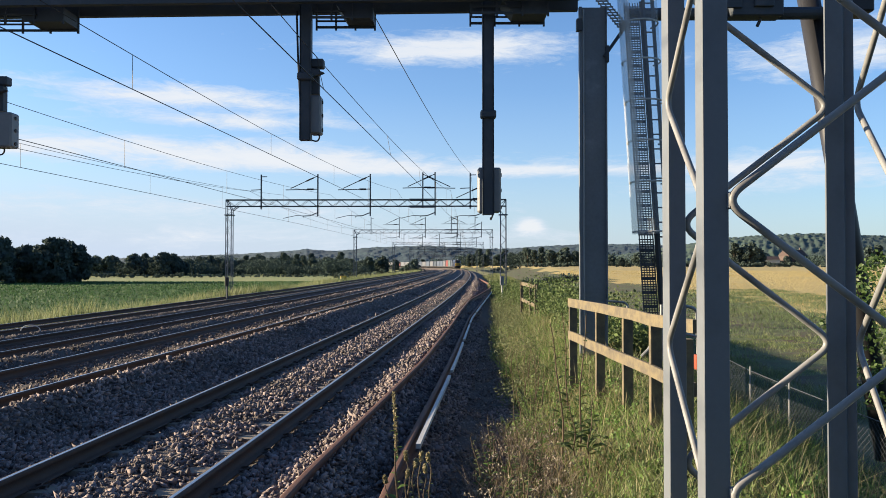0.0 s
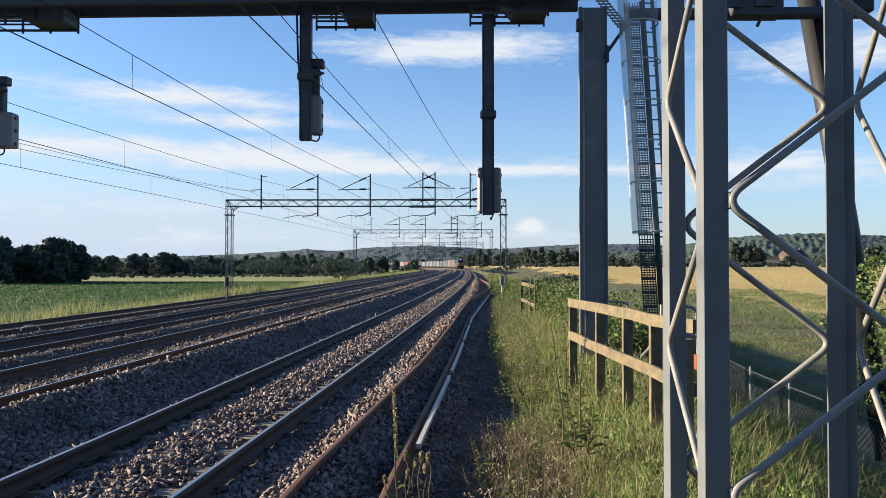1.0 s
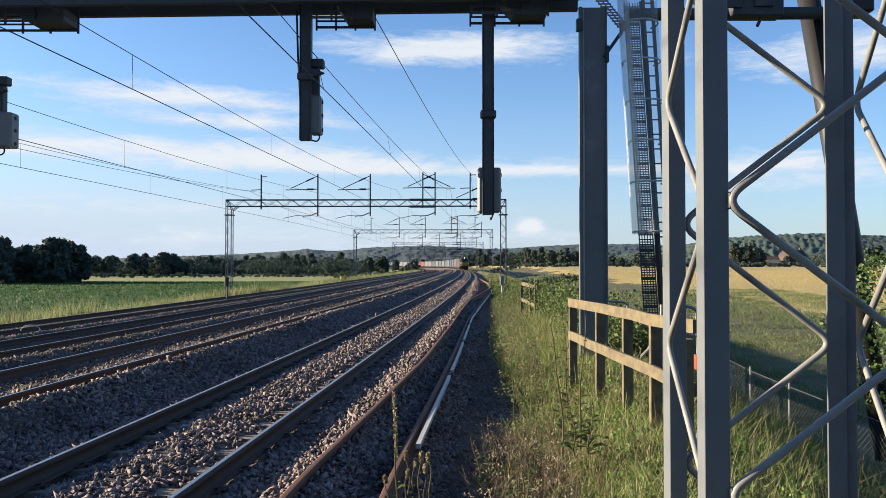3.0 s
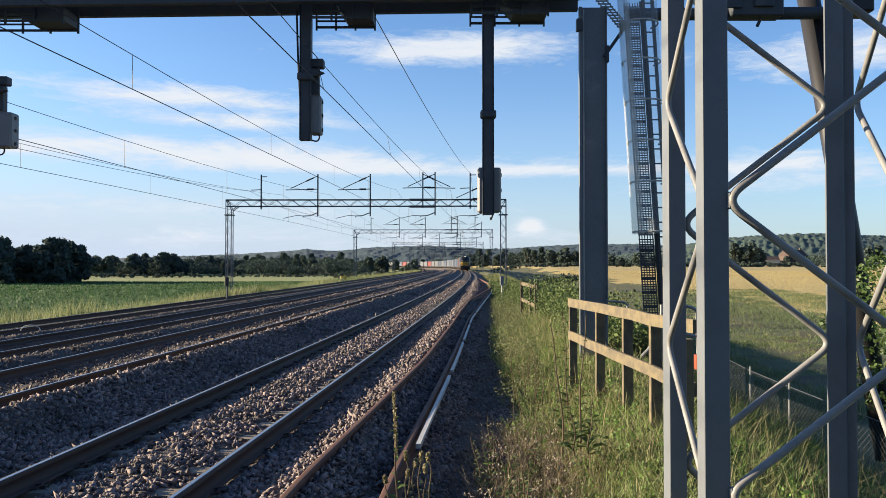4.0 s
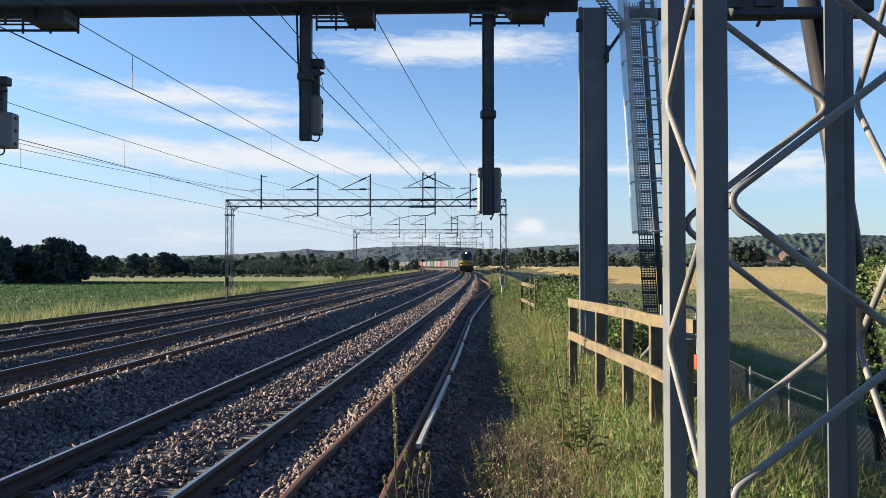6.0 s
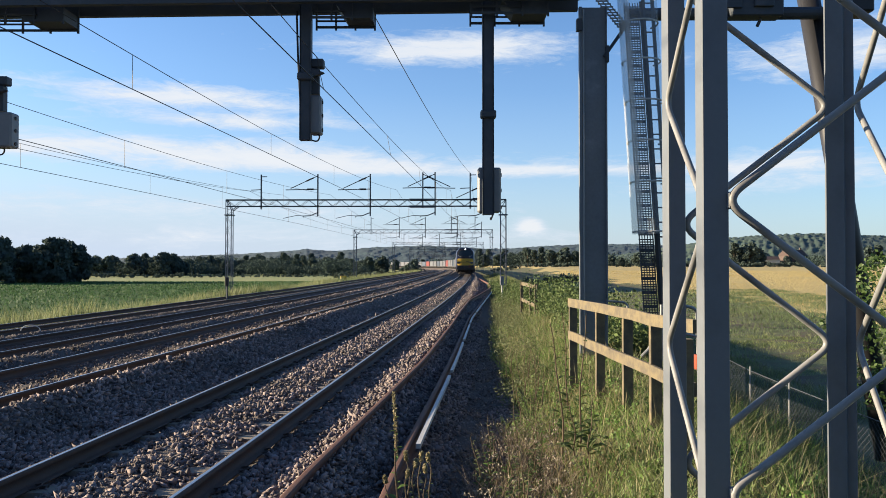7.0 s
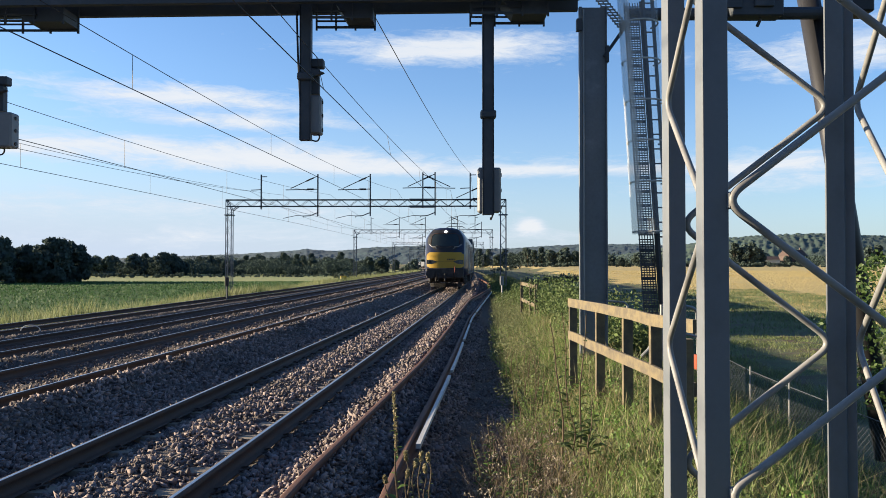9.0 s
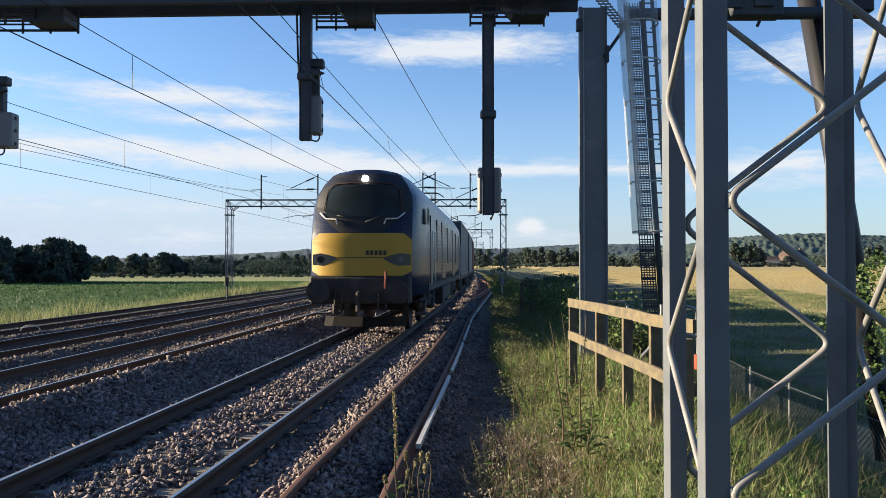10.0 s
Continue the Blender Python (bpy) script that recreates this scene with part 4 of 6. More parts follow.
# ---- the train ----
NAVY = material("navy_loco_paint", (0.018, 0.026, 0.062), 0.3, 0.0, 1.5, 0.2, 20, 0.03, 0.002, (0.024, 0.032, 0.064), 0.4, spec=0.4)
YELLOW = material("yellow_warning_paint", (0.46, 0.285, 0.026), 0.45, 0.0, 2.0, 0.12, 20, 0.04, 0.002)
SCREEN = material("dark_windscreen", (0.012, 0.014, 0.016), 0.1, 0.0, 2.0, 0.1, 20, 0.0, spec=0.6)
TINTED_SCREEN = material("tinted_windscreen", (0.030, 0.042, 0.045), 0.12, 0.0, 2.0, 0.15, 20, 0.0, spec=0.6)
FRAME_BLACK = material("loco_underframe", (0.035, 0.033, 0.032), 0.75, 0.0, 4.0, 0.35, 30, 0.2, 0.004, (0.06, 0.05, 0.045))
PLOUGH_GREY = material("dusty_plough", (0.022, 0.020, 0.019), 0.85, 0.0, 6.0, 0.3, 30, 0.3, 0.004)
TRIM = material("pale_trim", (0.6, 0.6, 0.58), 0.4, 0.2, 6.0, 0.1, 30, 0.0)
LAMP = glowing("headlamp_glow", (1.0, 0.97, 0.88), 6.0)
LAMP_GLASS = material("grey_lamp_glass", (0.10, 0.11, 0.12), 0.15, 0.0, 8.0, 0.1, 40, 0.0)
SHELL = [(1.0, 0.95), (1.0, 1.45), (1.0, 2.1), (0.995, 2.6), (0.985, 2.95), (0.965, 3.2), (0.85, 3.45), (0.68, 3.72), (0.58, 3.80), (0.3, 3.85), (0.0, 3.86)]


def rake(z):
    return float(np.interp(z, [0.9, 1.4, 2.3, 2.6, 3.5, 3.75, 3.9], [0.05, 0.0, 0.04, 0.14, 0.50, 0.70, 0.9]))


def nose_half(z):
    return 1.14 * float(np.interp(z, [0.9, 2.3, 2.9, 3.22, 3.5, 3.72, 3.80, 3.86], [0.99, 1.0, 0.985, 0.965, 0.85, 0.71, 0.60, 0.40]))


def nose_point(t, z, out=0.0):
    """A point on the cab front: t from -1 to 1 across, z its height."""
    h = nose_half(z)
    return Vector((h * t, rake(z) - 0.26 * (1 - abs(t) ** 3.2) + 0.10 - out, z))


def nose_patch(bm, z0, z1, t0, t1, out, nz=5, nt=10, edge=None):
    rows = []
    for i in range(nz + 1):
        z = z0 + (z1 - z0) * i / nz
        e = edge(i / nz) if edge else 1.0
        rows.append([bm.verts.new(nose_point((t0 + (t1 - t0) * j / nt) * e, z, out)) for j in range(nt + 1)])
    for a, b in zip(rows, rows[1:]):
        for j in range(nt):
            bm.faces.new((a[j], a[j + 1], b[j + 1], b[j]))


def wheelset(parent, x, y, r=0.54):
    bm = bmesh.new()
    for sx in (-0.7525, 0.7525):
        tube(bm, (sx - 0.065, y, r), (sx + 0.065, y, r), r, 20)
        tube(bm, (sx * 0.93 - 0.015, y, r), (sx * 0.93 + 0.015, y, r), r + 0.028, 20)
    tube(bm, (-1.0, y, r), (1.0, y, r), 0.08, 8)
    part("wheelset", bm, FRAME_BLACK, parent)


def bogie(parent, y, span=2.8, r=0.54):
    bm = bmesh.new()
    for sx in (-1.05, 1.05):
        box(bm, (sx, y, r + 0.12), (0.16, span + 1.0, 0.22), bevel=0.03)
        for dy in (-span / 2, span / 2):
            box(bm, (sx * 1.04, y + dy, r), (0.22, 0.34, 0.36), bevel=0.04)
            tube(bm, (sx * 1.02, y + dy + 0.38, r + 0.05), (sx * 1.02, y + dy + 0.38, r + 0.45), 0.11, 8)
        tube(bm, (sx, y, r), (sx, y, r + 0.5), 0.16, 8)
    box(bm, (0, y, r + 0.1), (2.1, 0.5, 0.25))
    b = part("bogie", bm, FRAME_BLACK, parent)
    for dy in (-span / 2, span / 2):
        wheelset(b, 0, y + dy, r)
    return b


def locomotive():
    top = thing("locomotive", "navy blue electric locomotive with yellow front, running on the track", "locomotive")
    L = 20.5
    f = -L / 2
    bm = bmesh.new()
    rings = []
    for y0, w, k in ((0.10, None, 1.0), (0.24, 1.20, 0.9), (0.6, 1.265, 0.7), (1.3, 1.32, 0.4), (2.3, 1.345, 0.0), (L - 2.3, 1.345, 0.0), (L - 1.3, 1.32, -0.4), (L - 0.18, 1.2, -0.9), (L, 1.14, -1.0)):
        ring = []
        for sx, z in [(s, z) for s, z in SHELL] + [(-s, z) for s, z in SHELL[-2::-1]]:
            x = sx * w if w else nose_half(z) * (1 if sx > 0 else (-1 if sx < 0 else 0))
            ring.append(bm.verts.new((x, f + y0 + k * rake(z), z)))
        rings.append(ring)
    for a, b in zip(rings, rings[1:]):
        for j in range(len(a) - 1):
            bm.faces.new((a[j], a[j + 1], b[j + 1], b[j]))
        bm.faces.new((a[-1], a[0], b[0], b[-1]))
    bm.faces.new(rings[-1])
    part("body", bm, NAVY, top, smooth=True)
    shift = Matrix.Translation((0, f, 0))

    def cab(name, bm, mat, label="", parent=None, smooth=True):
        bmesh.ops.transform(bm, matrix=shift, verts=bm.verts)
        return part(name, bm, mat, parent or top, label, smooth)

    bm = bmesh.new()
    nose_patch(bm, 0.95, 3.86, -1, 1, 0.0, 24, 14)
    cab("cab_front", bm, NAVY, "dark blue cab front")
    bm = bmesh.new()
    nose_patch(bm, 1.50, 2.20, -1.0, 1.0, 0.02, 8, 14)
    nose_patch(bm, 1.40, 1.50, -0.9, 0.9, 0.02, 2, 14, edge=lambda t: 0.93 + 0.18 * t)
    nose_patch(bm, 2.20, 2.35, -0.84, 0.84, 0.02, 2, 10, edge=lambda t: 1.19 - 0.19 * t)
    yel = cab("warning_panel", bm, YELLOW, "bright yellow warning panel")
    bm = bmesh.new()
    nose_patch(bm, 1.795, 1.81, -0.52, 0.52, 0.026, 1, 10)
    cab("panel_crease", bm, FRAME_BLACK, parent=yel)
    # running number as plain bars
    bm = bmesh.new()
    for i in range(5):
        nose_patch(bm, 1.86, 1.96, 0.12 + i * 0.085, 0.12 + i * 0.085 + 0.06, 0.03, 1, 1)
    cab("number_bars", bm, FRAME_BLACK, "small dark bars in place of a number", yel)
    # headlamp clusters: dark lens shapes swept towards the middle
    for s in (-1, 1):
        bm = bmesh.new()
        upper = [(0.98, 1.87), (0.8, 1.90), (0.62, 1.86), (0.46, 1.80)]
        lower = [(0.98, 1.64), (0.75, 1.62), (0.6, 1.68), (0.46, 1.78)]
        vs_u = [bm.verts.new(nose_point(s * t, z, 0.03)) for t, z in upper]
        vs_l = [bm.verts.new(nose_point(s * t, z, 0.03)) for t, z in lower]
        for i in range(3):
            bm.faces.new((vs_u[i], vs_u[i + 1], vs_l[i + 1], vs_l[i]))
        lens = cab("headlamp", bm, SCREEN, "dark swept headlamp lens")
        bm = bmesh.new()
        p = nose_point(s * 0.8, 1.76, 0.03)
        tube(bm, p, p + Vector((0, -0.03, 0)), 0.075, 14)
        cab("bulb", bm, FRAME_BLACK if s < 0 else LAMP_GLASS, parent=lens, smooth=False)
    bm = bmesh.new()
    p = nose_point(0.03, 3.62, 0.03)
    tube(bm, p + Vector((0, 0.12, 0)), p + Vector((0, -0.06, 0)), 0.075, 16)
    cab("top_lamp", bm, LAMP, "lit round marker lamp", smooth=False)
    # windscreen with mask and rim
    bm = bmesh.new()
    nose_patch(bm, 2.36, 3.74, -0.98, 0.98, 0.012, 10, 12, edge=lambda t: 0.42 + 0.58 * min(1.0, t * 2.6))
    mask = cab("cab_mask", bm, BLACK, "gloss black windscreen surround")
    bm = bmesh.new()
    nose_patch(bm, 2.72, 3.45, -0.74, 0.74, 0.024, 6, 10)
    cab("windscreen", bm, TINTED_SCREEN, "dark raked windscreen", mask)
    bm = bmesh.new()
    pipe(bm, [nose_point(t, z, 0.035) for t, z in ((-0.79, 2.86), (-0.80, 3.34), (-0.68, 3.49), (-0.2, 3.52), (0.2, 3.52), (0.68, 3.49), (0.80, 3.34), (0.79, 2.86))], 0.012, 6)
    cab("rim", bm, OLD_RUST, parent=mask)
    for s in (-1, 1):
        bm = bmesh.new()
        pipe(bm, [nose_point(s * t, z, 0.05) for t, z in ((0.86, 2.82), (0.72, 2.68), (0.5, 2.67), (0.47, 2.55))], 0.018, 6)
        cab("handrail", bm, TRIM)
        bm = bmesh.new()
        pipe(bm, [nose_point(s * 0.1, 2.60, 0.05), nose_point(s * 0.35, 2.72, 0.055), nose_point(s * 0.5, 2.76, 0.055)], 0.008, 5)
        cab("wiper", bm, BLACK, parent=mask)
        # side window of the cab and its rim
        bm = bmesh.new()
        v = [bm.verts.new((s * x, y, z)) for x, y, z in ((1.375, 1.15, 2.62), (1.375, 1.85, 2.62), (1.365, 1.85, 3.02), (1.365, 1.38, 3.02))]
        bm.faces.new(v)
        bmesh.ops.solidify(bm, geom=bm.faces[:], thickness=0.03)
        cab("side_window", bm, BLACK, smooth=False)
        # doors and louvred panels
        for y, w in ((2.5, 0.7), (L - 3.2, 0.7)):
            bm = bmesh.new()
            box(bm, (s * 1.348, y + w / 2, 1.95), (0.02, w, 1.9), bevel=0.006)
            d = cab("door", bm, NAVY, smooth=False)
            bm = bmesh.new()
            tube(bm, (s * 1.40, y - 0.08, 1.2), (s * 1.40, y - 0.08, 2.5), 0.016, 6)
            tube(bm, (s * 1.40, y + w + 0.08, 1.2), (s * 1.40, y + w + 0.08, 2.5), 0.016, 6)
            cab("grab_rail", bm, TRIM, parent=d, smooth=False)
        for y, w, z0, z1 in ((4.6, 1.5, 1.7, 2.9), (6.6, 1.8, 1.2, 2.95), (9.2, 2.2, 1.7, 2.9), (12.2, 1.8, 1.2, 2.95), (14.6, 1.6, 1.7, 2.9)):
            bm = bmesh.new()
            box(bm, (s * 1.345, y + w / 2, (z0 + z1) / 2), (0.03, w, z1 - z0), bevel=0.004)
            k = int((z1 - z0) / 0.11)
            for i in range(k):
                box(bm, (s * 1.352, y + w / 2, z0 + 0.07 + i * 0.11), (0.022, w - 0.1, 0.03), turn=Matrix.Rotation(radians(20 * s), 3, "Y"))
            cab("louvre_panel", bm, NAVY, smooth=False)
        bm = bmesh.new()
        box(bm, (s * 1.349, L / 2, 1.08), (0.016, L - 4, 0.16))
        cab("sill_stripe", bm, FRAME_BLACK, smooth=False)
        # buffers
        bm = bmesh.new()
        tube(bm, (s * 0.87, 0.15, 1.06), (s * 0.87, -0.42, 1.06), 0.11, 12)
        tube(bm, (s * 0.87, -0.42, 1.06), (s * 0.87, -0.47, 1.06), 0.26, 18)
        cab("buffer", bm, FRAME_BLACK, smooth=False)
    # buffer beam, coupling, pipes and plough
    bm = bmesh.new()
    box(bm, (0, 0.02, 1.08), (2.26, 0.46, 0.62), bevel=0.05)
    for x in (-0.55, -0.4, 0.42, 0.6):
        box(bm, (x, -0.1, 1.2), (0.11, 0.1, 0.16), bevel=0.01)
        pipe(bm, bent([(x, -0.12, 1.15), (x + 0.04, -0.3, 1.0), (x, -0.28, 0.6), (x - 0.05, -0.1, 0.62)], 0.1, 4), 0.022, 6)
    beam = cab("buffer_beam", bm, FRAME_BLACK, smooth=False)
    bm = bmesh.new()
    pipe(bm, [(0, -0.1, 1.06), (0, -0.35, 1.02), (0, -0.38, 0.62)], 0.05, 8)
    cab("coupling", bm, FRAME_BLACK, parent=beam, smooth=False)
    # dull red bent pipe stands in for a small red lamp
    bm = bmesh.new()
    pipe(bm, [(0.58, -0.2, 1.5), (0.6, -0.3, 1.32), (0.58, -0.26, 1.12)], 0.03, 6)
    cab("red_lamp_pipe", bm, material("dull_red_pipe", (0.16, 0.035, 0.025), 0.7, 0, 8, 0.2, 40, 0.1, 0.002), parent=beam, smooth=False)
    bm = bmesh.new()
    v = [(-1.08, 0.45), (-0.8, 0.2), (0, 0.05), (0.8, 0.2), (1.08, 0.45)]
    lo = [bm.verts.new((x * 0.9, y + 0.12, 0.24)) for x, y in v]
    hi = [bm.verts.new((x * 0.86, y + 0.2, 0.46)) for x, y in v]
    for i in range(4):
        bm.faces.new((lo[i], lo[i + 1], hi[i + 1], hi[i]))
    bmesh.ops.solidify(bm, geom=bm.faces[:], thickness=0.03)
    cab("snow_plough", bm, PLOUGH_GREY, "dusty grey plough plate", smooth=False)
    for s in (-1, 1):
        for z in (0.45, 0.75):
            bm = bmesh.new()
            box(bm, (s * 1.2, 1.6, z), (0.28, 0.5, 0.04))
            cab("step", bm, FRAME_BLACK, smooth=False)
    bogie(top, f + 4.1)
    bogie(top, -f - 4.1)
    bm = bmesh.new()
    box(bm, (0, 0, 0.72), (2.5, 5.2, 0.7), bevel=0.08)
    for s in (-1, 1):
        box(bm, (s * 1.25, -3.4, 0.7), (0.3, 1.0, 0.5), bevel=0.03)
    part("underfloor_tank", bm, FRAME_BLACK, top)
    # raised pantograph
    bm = bmesh.new()
    py = 5.0
    box(bm, (0, py, 3.88), (1.1, 1.4, 0.08))
    for s in (-1, 1):
        tube(bm, (s * 0.25, py + 0.6, 3.9), (s * 0.35, py - 0.7, 4.3), 0.025, 6)
        tube(bm, (s * 0.35, py - 0.7, 4.3), (s * 0.3, py + 0.2, 4.65), 0.02, 6)
    for dy in (0.1, 0.35):
        pipe(bm, bent([(-0.8, py + dy, 4.5), (-0.55, py + dy, 4.68), (0.55, py + dy, 4.68), (0.8, py + dy, 4.5)], 0.15, 4), 0.02, 6)
    part("pantograph", bm, STEEL_DARK, top, "raised pantograph")
    bm = bmesh.new()
    for y in (-6, -3.5, -1, 1.5):
        box(bm, (0, y, 3.86), (1.2, 1.6, 0.1), bevel=0.02)
    part("roof_hatch", bm, FRAME_BLACK, top)
    return top


def wagon():
    top = thing("flat_wagon", "dark skeletal container flat wagon", "wagon", "container wagons")
    bm = bmesh.new()
    box(bm, (0, 0, 0.92), (0.7, 14.6, 0.22))
    for s in (-1, 1):
        box(bm, (s * 1.15, 0, 0.92), (0.14, 14.6, 0.2))
    for y in (-7.2, -5, -2.5, 0, 2.5, 5, 7.2):
        box(bm, (0, y, 0.92), (2.4, 0.25, 0.18))
    part("deck", bm, FRAME_BLACK, top)
    for y in (-5.2, 5.2):
        bogie(top, y, 1.8, 0.42)
    for s in (-1, 1):
        for y in (-7.3, 7.3):
            bm = bmesh.new()
            e = 1 if y > 0 else -1
            tube(bm, (s * 0.87, y, 1.0), (s * 0.87, y + e * 0.3, 1.0), 0.09, 8)
            tube(bm, (s * 0.87, y + e * 0.3, 1.0), (s * 0.87, y + e * 0.35, 1.0), 0.22, 12)
            part("buffer", bm, FRAME_BLACK, top)
    return top


BOXES = {}


def container(colour, label):
    """A corrugated freight container, its floor at z = 1.03."""
    top = thing("freight_container", label, "container", "containers on the train")
    if label not in BOXES:
        mat = material("container_" + label.split()[0], colour, 0.5, 0.0, 0.8, 0.2, 12, 0.05, 0.004, tuple(c * 0.75 for c in colour), 0.3)
        bm = bmesh.new()
        L, W, z0, z1 = 13.6, 1.22, 1.03, 3.87
        k = 56
        for s in (-1, 1):
            outline = []
            rows = []
            for i in range(k + 1):
                y = -L / 2 + L * i / k
                d = 0.035 if (i // 2) % 2 else 0.0
                rows.append([bm.verts.new((s * (W - d), y, z)) for z in (z0, z1)])
            for a, b in zip(rows, rows[1:]):
                bm.faces.new((a[0], b[0], b[1], a[1]))
        box(bm, (0, 0, z1 - 0.03), (2 * W - 0.06, L, 0.05))
        box(bm, (0, 0, z0 + 0.05), (2 * W - 0.06, L, 0.1))
        side = bm
        BOXES[label] = (side, mat)
        b = part("box_wall", bm, mat, top)
        bm = bmesh.new()
        for s in (-1, 1):
            for z in (z0 + 0.06, z1 - 0.05):
                box(bm, (s * (W - 0.03), 0, z), (0.09, L + 0.04, 0.12))
            for y in (-L / 2, L / 2):
                box(bm, (s * (W - 0.03), y, (z0 + z1) / 2), (0.12, 0.14, z1 - z0))
        f = part("corner_frame", bm, mat, top)
        bm = bmesh.new()
        for y in (-L / 2, L / 2):
            for x in (-0.58, 0.58):
                box(bm, (x, y, (z0 + z1) / 2), (1.14, 0.06, z1 - z0 - 0.15), bevel=0.01)
            for x in (-0.9, -0.35, 0.35, 0.9):
                tube(bm, (x, y + (0.05 if y > 0 else -0.05), z0 + 0.1), (x, y + (0.05 if y > 0 else -0.05), z1 - 0.1), 0.02, 6)
        d = part("end_door", bm, mat, top)
        BOXES[label] = [o.data for o in (b, f, d)]
    else:
        for name, me in zip(("box_wall", "corner_frame", "end_door"), BOXES[label]):
            new(name, me).parent = top
    return top


# distance haze is put into these colours: all dulled, white and blue turned grey-blue
COLOURS = {"g": ((0.10, 0.15, 0.15), "grey-green corrugated freight container on a wagon"), "r": ((0.19, 0.04, 0.037), "red corrugated freight container on a wagon"), "b": ((0.075, 0.10, 0.145), "pale blue corrugated freight container on a wagon"), "d": ((0.05, 0.07, 0.10), "navy corrugated freight container on a wagon"), "w": ((0.125, 0.135, 0.155), "white corrugated freight container on a wagon")}
ORDER = "dgrwbbdwbwbwdwwrwwdwwrbwwdwwbw"
PITCH = 15.7
loco = locomotive()
first_wagon = wagon()
wagons = [first_wagon] + [copy_thing(first_wagon, Matrix()) for _ in ORDER[1:]]
boxes = [container(*COLOURS[k]) for k in ORDER]


def pose_on_track(s, base):
    """A vehicle whose middle is at s, resting on the rails by bogies base metres apart; its front points towards the camera."""
    a, b = at(s - base / 2, 0), at(s + base / 2, 0)
    d = (b - a).normalized()
    m = Matrix.Translation((a + b) / 2) @ Matrix.Rotation(math.atan2(-d.x, d.y), 4, "Z") @ Matrix.Rotation(math.asin(d.z), 4, "X")
    return m


SPEED, END = 29.1, 17.0


def motions():
    times = [i * 0.25 for i in range(41)]
    nose = [END + SPEED * (10.0 - t) for t in times]
    walk(loco, [(t, pose_on_track(s + 10.25, 12.3)) for t, s in zip(times, nose)])
    for i, (w, b) in enumerate(zip(wagons, boxes)):
        mid = 20.5 + 0.9 + PITCH * (i + 0.5)
        rows = [(t, pose_on_track(s + mid, 10.4)) for t, s in zip(times, nose)]
        walk(w, rows)
        walk(b, rows)


# ---- grass, weeds and leaves ----
def blades(name, x, y, z, h, w, mat, label, category, seed, bend=0.35):
    """A blade of three triangles for each root."""
    g = np.random.default_rng(seed)
    n = len(x)
    a = g.random(n) * math.tau
    side = np.stack([np.cos(a), np.sin(a), np.zeros(n)], 1) * (w / 2)[:, None]
    b = g.random(n) * math.tau
    lean = np.stack([np.cos(b), np.sin(b), np.zeros(n)], 1) * (h * bend * (0.3 + g.random(n)))[:, None]
    root = np.stack([x, y, z], 1)
    up = np.array([0, 0, 1.0])
    mid = root + lean * 0.35 + up * (h * 0.55)[:, None]
    tip = root + lean + up * h[:, None]
    v = np.stack([root - side, root + side, mid - side * 0.8, mid + side * 0.8, tip], 1)
    f = np.array([[0, 1, 3], [0, 3, 2], [2, 3, 4]])
    faces = (f[None] + 5 * np.arange(n)[:, None, None]).reshape(-1, 3)
    return tagged(soup(name, v, faces, mat), label, category, kind="stuff")


def leaf_cloud(centres, radii, per, size, seed, flat=0.75):
    """Many small leaves on the shells of clumps."""
    g = np.random.default_rng(seed)
    c = np.repeat(np.asarray(centres, float), per, 0)
    r = np.repeat(np.asarray(radii, float), per)
    d = g.standard_normal((len(c), 3))
    d /= np.linalg.norm(d, axis=1)[:, None]
    d[:, 2] *= flat
    p = c + d * (r * (0.55 + 0.5 * g.random(len(c))))[:, None]
    facing = d + 0.6 * g.standard_normal((len(c), 3))
    a = np.cross(facing, g.standard_normal((len(c), 3)))
    a /= np.linalg.norm(a, axis=1)[:, None] + 1e-6
    b = np.cross(a, facing)
    b /= np.linalg.norm(b, axis=1)[:, None] + 1e-6
    k = (size * (0.6 + 0.8 * g.random(len(c))))[:, None]
    v = np.stack([p - a * k, p - b * k * 0.6, p + a * k, p + b * k * 0.6], 1)
    return v, np.arange(4 * len(c)).reshape(-1, 4)


def patch(count, s0, s1, u0, u1, seed, power=1.0):
    g = np.random.default_rng(seed)
    s = s0 + (s1 - s0) * g.random(count) ** power
    lo = u0(s) if callable(u0) else u0
    hi = u1(s) if callable(u1) else u1
    u = lo + (hi - lo) * g.random(count)
    x, y = line(s, u)
    return g, s, u, x, y, ground_z(x, y)


def cess_edge(s):
    return np.interp(s, [3, 8, 11, 14, 18, 27, 41, 60], [2.95, 3.05, 3.45, 3.3, 3.05, 2.85, 2.75, 2.75]) + 0.10 * np.sin(s * 3.1) + 0.06 * np.sin(s * 7.7)


